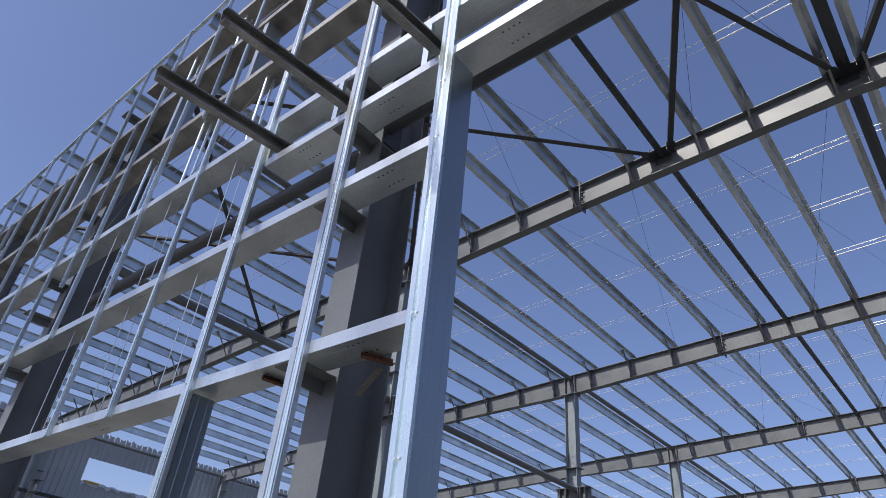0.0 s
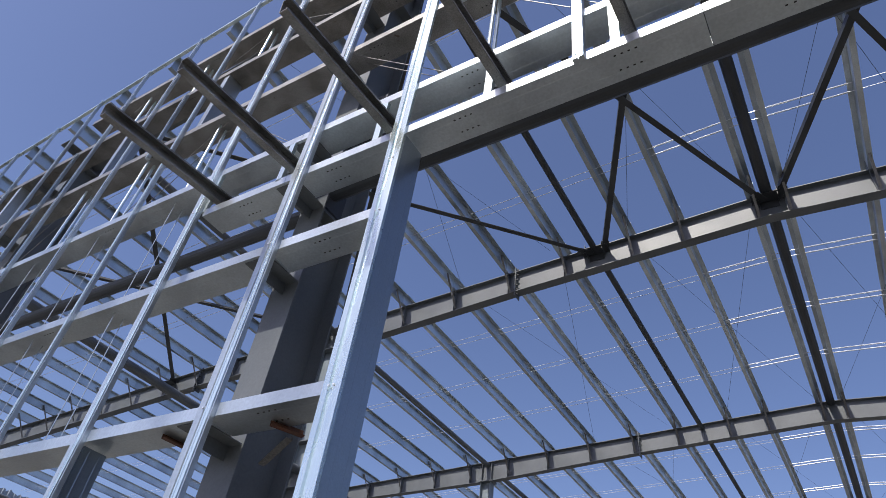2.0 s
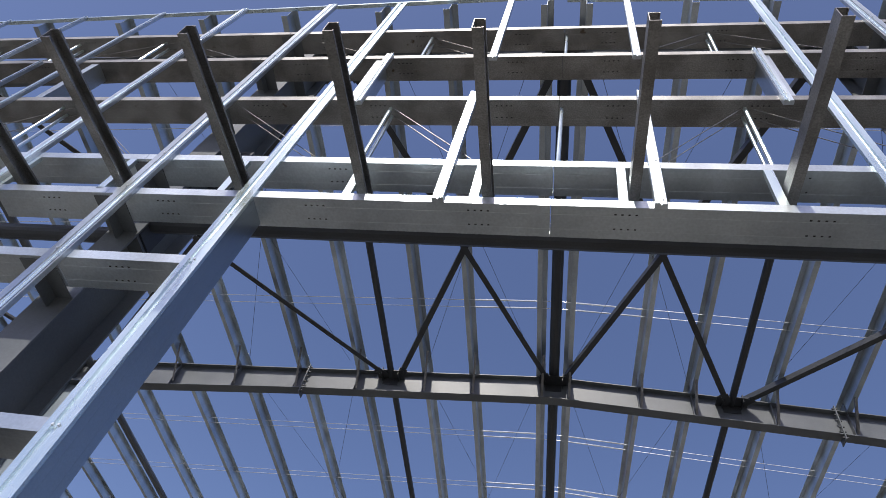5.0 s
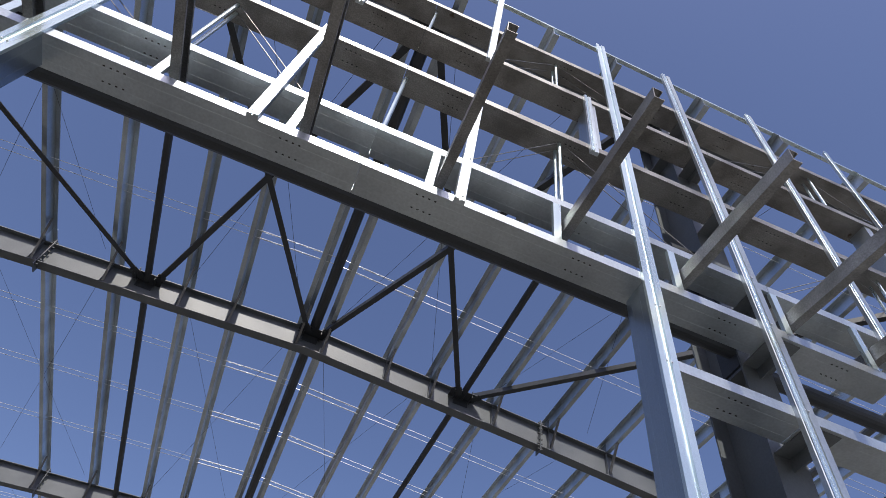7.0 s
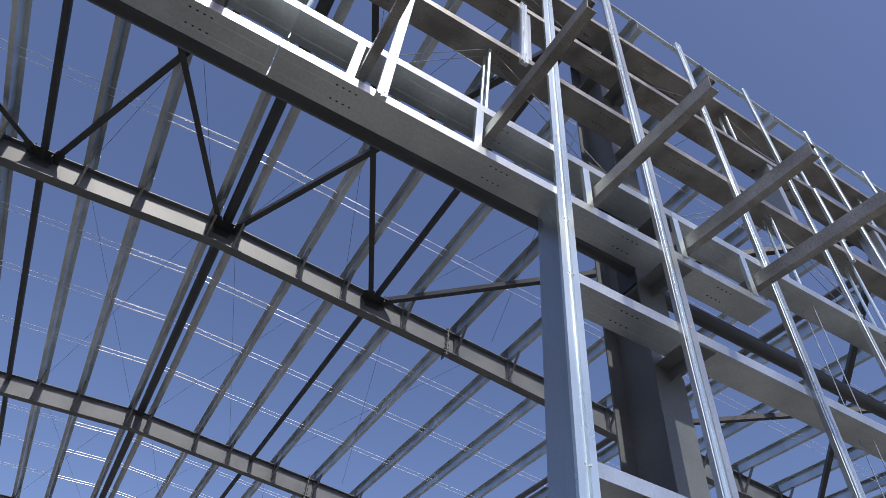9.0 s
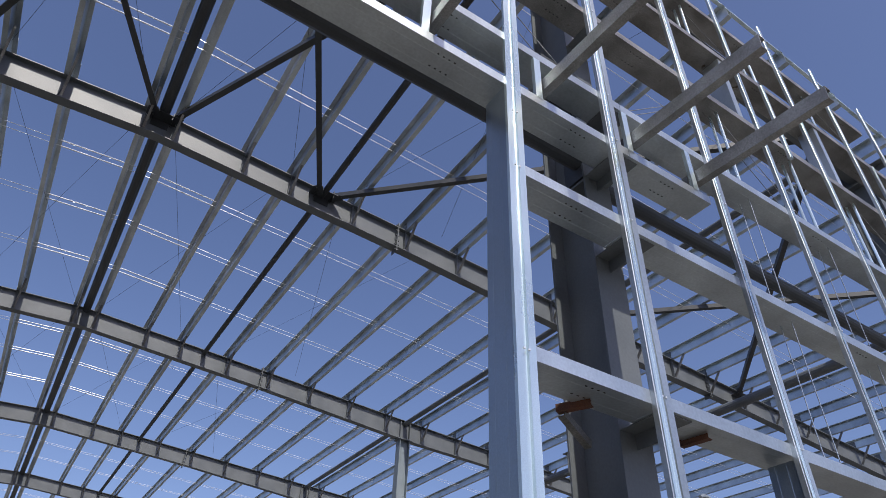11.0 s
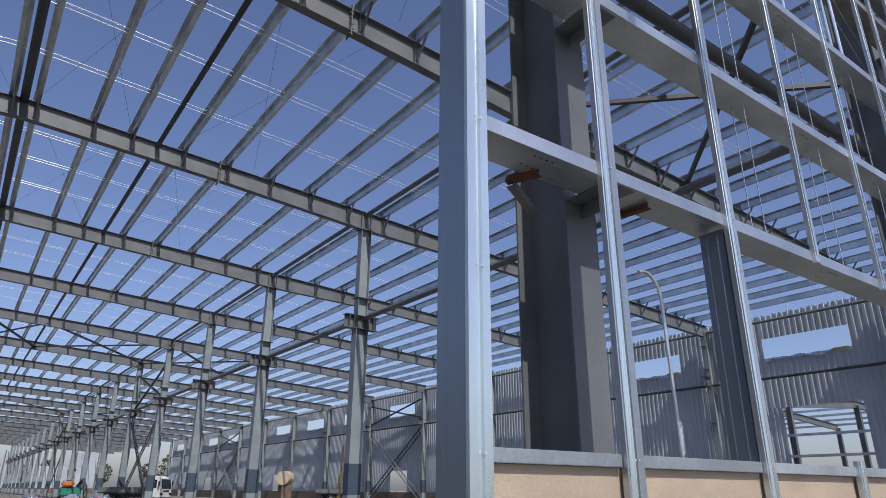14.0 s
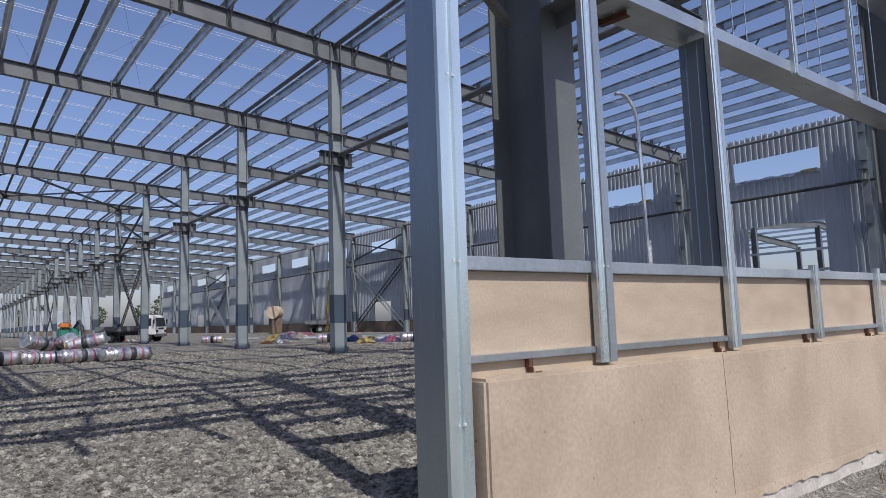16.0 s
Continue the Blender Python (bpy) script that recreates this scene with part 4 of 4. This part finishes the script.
def tree(x, y, h, rng):
    """A distant tree: a forked trunk and a crown of many small leaf clumps."""
    thing = empty("distant_tree", (x, y, 0), "distant green tree beyond the end of the hall", "tree", "distant trees")
    part("trunk", tube_bm([(x, y, 0), (x + 0.1, y, h * 0.3), (x - 0.2, y, h * 0.7)], 0.16, 7), BROWN, thing)
    bm = bmesh.new()
    for i in range(170):
        a, q, zz = rng.uniform(0, 6.28), h * 0.3 * math.sqrt(rng.random()), rng.uniform(-1, 1)
        w = math.sqrt(1 - zz * zz) * (0.75 + 0.4 * rng.random())
        c = Vector((x + q * w * math.cos(a), y + q * w * math.sin(a), h * (0.66 + 0.33 * zz)))
        for j in range(4):
            d = [Vector((rng.uniform(-1, 1), rng.uniform(-1, 1), rng.uniform(-1, 1))) * 0.38 for _ in range(3)]
            bm.faces.new([bm.verts.new(c + v) for v in d])
    part("crown", bm, LEAF, thing)


rng_t = random.Random(8)
for i in range(16):
    tree(-60 + 7.5 * i + rng_t.uniform(-2, 2), YE + rng_t.uniform(12, 30), rng_t.uniform(6, 10), rng_t)


# neighbouring steel frame seen through the door hole
def neighbour(y):
    thing = empty("steel_portal_frame", (60, y, 0), "distant bare steel portal frame of the neighbouring hall", "frame", "neighbouring frames")
    for x in (48, 59, 70):
        bar("post", h_outline(0.3, 0.4), (x, y, 0), (x, y, 7.2 if x != 59 else 7.9), PAINT, parent=thing, up=(0, 1, 0))
    bar("beam", h_outline(0.25, 0.55), (48, y, 7.2), (59, y, 8.0), PAINT, parent=thing)
    bar("beam", h_outline(0.25, 0.55), (59, y, 8.0), (70, y, 7.2), PAINT, parent=thing)


for i in range(6):
    neighbour(8 + 6.5 * i)
for i in range(9):
    x = 48 + 2.7 * i
    bar("far_purlin", box_outline(0.07, 0.2), (x, 6, 8.25 - abs(x - 59) * 0.075), (x, 42, 8.25 - abs(x - 59) * 0.075), GALV, label="distant purlin of the neighbouring hall", category="purlin", group="neighbouring purlins")
for z in (2.2, 3.6, 5.0):
    bar("far_girt", box_outline(0.06, 0.18), (47.86, 6, z), (47.86, 42, z), GALV, label="distant girt of the neighbouring hall", category="girt", group="neighbouring girts")


# ---- things on the ground ----
def bent_pipe():
    x, y = 9.66, 3.6
    thing = empty("bent_pipe", (x, y, 0), "upright galvanised pipe with a bent top, foil wrapped at its joint", "pipe")
    pts = [(x, y, 0.0), (x - 0.02, y, 1.2), (x - 0.12, y, 4.22)]
    for i in range(1, 9):
        a = math.pi * 0.62 * i / 8
        pts.append((x - 0.12 - 0.34 * (1 - math.cos(a)), y + 0.05 * i / 8, 4.22 + 0.44 * math.sin(a)))
    part("pipe", tube_bm(pts, 0.03, 10), GALV, thing)
    part("foil_wrap", tube_bm([(x - 0.02, y, 1.75), (x - 0.022, y, 1.9), (x - 0.024, y, 2.1), (x - 0.026, y, 2.25)], 0.045, 9), FOIL, thing, "crumpled foil wrapped round the joint")


bent_pipe()


def wool_roll(length, r):
    """A foil-faced roll of insulation lying on its side, with printed bands and a yellow end."""
    thing = empty("insulation_roll", (0, 0, 0), "foil-wrapped roll of glass wool lying on the gravel", "insulation roll", "heap of insulation rolls")
    rng = random.Random(int(length * 100))
    def drum(nm, x0, x1, rr, mat, label=""):
        bm = bmesh.new()
        n, rings = 16, []
        m = max(2, int((x1 - x0) / 0.12) + 1)
        for j in range(m):
            x = x0 + (x1 - x0) * j / (m - 1)
            q = rr * (1 + rng.uniform(-0.02, 0.02))
            rings.append([bm.verts.new((x, q * math.cos(6.283 * i / n), r + q * 0.94 * math.sin(6.283 * i / n))) for i in range(n)])
        for a, b in zip(rings, rings[1:]):
            for i in range(n):
                bm.faces.new((a[i], a[(i + 1) % n], b[(i + 1) % n], b[i])).smooth = True
        bm.faces.new(rings[0][::-1]), bm.faces.new(rings[-1])
        bmesh.ops.recalc_face_normals(bm, faces=bm.faces)
        part(nm, bm, mat, thing, label)
    drum("wrap", -length / 2, length / 2, r, FOIL)
    for f in (-0.28, 0.24):
        drum("printed_band", length * f, length * f + 0.06, r * 1.012, FOIL_PINK, "printed red band")
    drum("dark_print", -0.06, 0.12, r * 1.01, PAINT_DARK, "blurred dark print")
    drum("wool_end", length / 2 + 0.002, length / 2 + 0.03, r * 0.9, WOOL, "yellow end of the roll")
    return thing


roll_a, roll_b = wool_roll(1.25, 0.24), wool_roll(0.8, 0.22)
roll_a.matrix_basis, roll_b.matrix_basis = pose(4.25, 22.3, 0.0, 0, 0, 12), pose(5.15, 22.0, 0.0, 0, 0, 30)
for i, (x, y, z, rz) in enumerate(((2.5, 21.5, 0, 20), (5.1, 20.3, 0, 10), (2.0, 22.6, 0, 75), (2.9, 23.0, 0, 60), (3.8, 22.4, 0, 100), (4.4, 21.9, 0, 150), (2.4, 23.9, 0, 40), (3.3, 22.3, 0.44, 110), (1.4, 21.9, 0, 15), (0.9, 23.2, 0, 80), (2.6, 22.2, 0.44, 35), (4.0, 21.6, 0.44, 160), (3.0, 21.3, 0.0, 5))):
    copy_thing(roll_a if i % 3 else roll_b, pose(x + 0.55, y + 1.4, z, 0, 0 if z == 0 else 12, rz))
for x, y, rz in ((14.0, 39.0, -30), (17.1, 29.2, -35), (19.5, 24.0, -30), (18.8, 23.6, -25)):
    copy_thing(roll_a, pose(x, y, 0, 0, 0, rz))


def truck(m):
    """A small white cab-over lorry."""
    thing = empty("light_truck", (0, 0, 0), "small white cab-over truck with a grey flatbed parked in the hall", "truck")
    bm = bmesh.new()
    prof = [(0.0, 0.55), (0.0, 1.15), (0.14, 1.95), (0.3, 2.12), (1.35, 2.12), (1.45, 1.95), (1.45, 0.55)]
    a = [bm.verts.new((-0.85, y, z)) for y, z in prof]
    b = [bm.verts.new((0.85, y, z)) for y, z in prof]
    for i in range(7):
        bm.faces.new((a[i], a[(i + 1) % 7], b[(i + 1) % 7], b[i]))
    bm.faces.new(a[::-1]), bm.faces.new(b)
    bmesh.ops.recalc_face_normals(bm, faces=bm.faces)
    bmesh.ops.bevel(bm, geom=bm.edges[:], offset=0.05, segments=2, affect="EDGES")
    part("cab", bm, WHITE, thing)
    bm = bmesh.new()
    v = [bm.verts.new(p) for p in ((-0.72, -0.02, 1.2), (0.72, -0.02, 1.2), (0.66, 0.10, 1.9), (-0.66, 0.10, 1.9))]
    bm.faces.new(v)
    bmesh.ops.solidify(bm, geom=bm.faces[:], thickness=0.03)
    part("windscreen", bm, GLASS, thing)
    for sx in (-1, 1):
        block("side_window", *sorted((sx * 0.852, sx * 0.866)), 0.35, 1.15, 1.25, 1.85, GLASS, thing)
        block("headlight", *sorted((sx * 0.5, sx * 0.78)), -0.03, 0.02, 0.75, 0.92, GLASS, thing)
        block("mirror", *sorted((sx * 0.95, sx * 1.1)), 0.05, 0.12, 1.4, 1.75, RUBBER, thing)
    block("bumper", -0.86, 0.86, -0.08, 0.08, 0.4, 0.62, PAINT, thing, 0.02)
    block("grille", -0.45, 0.45, -0.02, 0.03, 0.98, 1.1, RUBBER, thing)
    block("flatbed", -0.9, 0.9, 1.6, 5.0, 0.85, 0.95, PAINT_DARK, thing)
    for sx in (-1, 1):
        block("side_board", *sorted((sx * 0.86, sx * 0.9)), 1.6, 5.0, 0.95, 1.3, PAINT, thing)
    block("headboard", -0.9, 0.9, 1.55, 1.6, 0.85, 1.6, PAINT, thing)
    block("chassis", -0.4, 0.4, 0.3, 4.8, 0.55, 0.85, PAINT_DARK, thing)
    for y in (0.75, 3.9):
        for sx in (-1, 1):
            w = bar("wheel", round_outline(0.38, 20), (sx * 0.60, y, 0.38), (sx * 0.84, y, 0.38), RUBBER, parent=thing)
            bar("rim", round_outline(0.2, 14), (sx * 0.80, y, 0.38), (sx * 0.85, y, 0.38), GALV, parent=w)
    thing.matrix_basis = m
    return thing


lorry = truck(pose(14.3, 52.5, 0, 0, 0, 48))
copy_thing(lorry, pose(35.2, 58.5, 0, 0, 0, 80))


def loader():
    thing = empty("small_excavator", (9.0, 62.0, 0), "small orange and green digger standing in the hall", "digger")
    block("tracks", 8.2, 9.9, 61.0, 63.4, 0.0, 0.55, RUBBER, thing, 0.12)
    block("body", 8.3, 9.8, 61.4, 63.2, 0.55, 1.3, GREEN, thing, 0.1)
    block("hood", 8.3, 9.2, 61.2, 62.4, 1.3, 1.75, ORANGE, thing, 0.12)
    part("boom", tube_bm([(9.4, 61.8, 1.2), (9.7, 60.8, 1.9), (9.9, 60.2, 1.3)], 0.12, 8), PAINT_DARK, thing)
    part("bucket", tube_bm([(9.85, 60.25, 1.3), (9.95, 60.0, 0.5)], 0.16, 8), PAINT_DARK, thing)


loader()


def tank():
    thing = empty("cement_tank", (29.6, 66, 0), "cream cylindrical tank lying on a dark trestle", "tank")
    part("barrel", tube_bm([(29.1, 65.5, 2.35), (29.15, 65.55, 2.35), (30.1, 66.5, 2.35), (30.15, 66.55, 2.35)], 0.7, 20), TANK, thing)
    block("trestle", 29.1, 30.2, 65.5, 66.6, 0, 1.72, BROWN, thing, 0.03)


tank()


def heap(x, y, w, mats, label, seed):
    """A loose heap of crumpled sheets and scraps."""
    rng = random.Random(seed)
    thing = empty("scrap_heap", (x, y, 0), label, "scrap heap", "scrap heaps")
    for i in range(7):
        bm = bmesh.new()
        cx, cy = x + rng.uniform(-w, w), y + rng.uniform(-w, w)
        n = 6
        hgt = rng.uniform(0.12, 0.4)
        g = [[bm.verts.new((cx + (a / n - 0.5) * w * 1.1, cy + (b / n - 0.5) * w * 0.9, max(0.01, hgt * math.sin(math.pi * a / n) * math.sin(math.pi * b / n) + rng.uniform(-.05, .07)))) for a in range(n + 1)] for b in range(n + 1)]
        for r0, r1 in zip(g, g[1:]):
            for a in range(n):
                bm.faces.new((r0[a], r0[a + 1], r1[a + 1], r1[a]))
        bmesh.ops.solidify(bm, geom=bm.faces[:], thickness=0.01)
        part("sheet", bm, mats[i % len(mats)], thing)


heap(17.6, 26.2, 0.9, (BLUE_TARP, WOOL, FOIL), "heap of blue tarpaulin, foil and yellow wool scraps", 1)
heap(15.6, 31.5, 0.8, (FOIL, CONCRETE, RUST), "heap of torn sacks and foil on the gravel", 2)
heap(19.0, 24.8, 0.8, (BLUE_TARP, WOOL, FOIL_PINK), "heap of blue sheet and wool offcuts", 3)
heap(17.6, 36.5, 1.2, (WOOL, FOIL, CONCRETE), "heap of yellow wool and pale scraps", 4)
heap(20.5, 41.0, 1.0, (FOIL, WHITE, CONCRETE), "heap of white plastic and foil scraps", 5)
heap(12.5, 58.0, 0.9, (ORANGE, FOIL, WHITE), "small heap of orange and white bags", 6)
heap(26.0, 52.0, 1.2, (FOIL_PINK, FOIL, WHITE), "heap of red and white packaging", 7)


def cloth():
    bm = bmesh.new()
    rng = random.Random(3)
    prev = None
    for i in range(13):
        z = 5.4 - 5.2 * i / 12
        w = 0.25 + 0.5 * i / 12
        y = 57.6 + 0.05 * i + rng.uniform(-.05, .05)
        row = [bm.verts.new((31.9 + rng.uniform(-.06, .06), y + w * (q - 0.5), z)) for q in (0, 0.33, 0.66, 1)]
        if prev:
            for a in range(3):
                bm.faces.new((prev[a], prev[a + 1], row[a + 1], row[a]))
        prev = row
    bmesh.ops.solidify(bm, geom=bm.faces[:], thickness=0.01)
    tagged(part("hanging_wool", bm, WOOL), "long yellow strip of wool hanging by the side wall", "insulation")


cloth()

# low sheets and planks lying on the gravel
for i, (x, y, w, d, h, m) in enumerate(((18.5, 47.0, 4.0, 1.2, 0.12, FOIL), (22.0, 40.0, 3.0, 1.0, 0.1, CLAD), (21.0, 31.0, 3.2, 0.7, 0.12, CLAD), (23.5, 35.0, 2.4, 1.0, 0.16, GALV))):
    tagged(block("sheet_stack", x - w / 2, x + w / 2, y - d / 2, y + d / 2, 0.0, h, m, None, 0.01), "low stack of pale metal sheets lying on the gravel", "sheet stack", "sheet stacks")

# bottom rubble beside the footing
def rubble():
    rng = random.Random(12)
    for i in range(9):
        x, y = 8.6 + rng.uniform(-1.1, 1.6), -0.45 + rng.uniform(-0.3, 0.15)
        bm = bmesh.new()
        bmesh.ops.create_icosphere(bm, subdivisions=2, radius=1.0)
        r = rng.uniform(0.06, 0.2)
        for v in bm.verts:
            v.co *= r * (1 + 0.35 * noise.noise(v.co * 1.3 + Vector((i * 3, 0, 0))))
            v.co.z *= 0.7
            v.co += Vector((x, y, ground_height(x, y) + 0.3 * r))
        tagged(part("broken_concrete", bm, CONCRETE), "broken lump of concrete beside the footing", "rubble", "rubble by the footing")


rubble()


# rusty ties left in the plinth under the thin strip
def plinth_tie(x):
    thing = empty("wall_tie", (x, 0.0, 0.78), "rusty tie and nail stub set in the plinth ledge", "wall tie", "rusty wall ties")
    block("tie_plate", x - 0.016, x + 0.016, -0.004, 0.036, 0.80, 0.848, RUST, thing, 0.003)
    block("tie_stub", x - 0.006, x + 0.004, -0.02, 0.03, 0.772, 0.80, RUST, thing)
    block("nail", x + 0.01, x + 0.06, -0.03, -0.024, 0.772, 0.778, RUST, thing)


for x in (3.22, 5.22, 6.7, 8.1, 9.6, 11.3, -3.3, -5.2, -7.1):
    plinth_tie(x)


# dry grass among the rubble by the footing
def dry_grass():
    rng = random.Random(31)
    bm = bmesh.new()
    for i in range(900):
        c = rng.choice(((7.6, -0.5), (8.6, -0.55), (9.6, -0.5), (10.9, -0.45)))
        x, y = c[0] + rng.gauss(0, 0.35), min(-0.12, c[1] + rng.gauss(0, 0.16))
        z = ground_height(x, y)
        h, a, w = rng.uniform(0.05, 0.22), rng.uniform(0, 6.28), rng.uniform(0.002, 0.004)
        dx, dy = math.cos(a), math.sin(a)
        lean = rng.uniform(0.2, 1.1) * h
        p, q = Vector((x, y, z - 0.01)), Vector((x + dx * lean * 0.4, y + dy * lean * 0.4, z + h * 0.7))
        e, side = Vector((x + dx * lean, y + dy * lean, z + h)), Vector((-dy, dx, 0)) * w
        v = [bm.verts.new(k) for k in (p - side, p + side, q + side, q - side, e)]
        bm.faces.new(v[:4]), bm.faces.new((v[3], v[2], v[4]))
    tagged(part("dry_grass", bm, STRAW), "thin dry grass among the rubble by the footing", "grass", kind="stuff")


dry_grass()
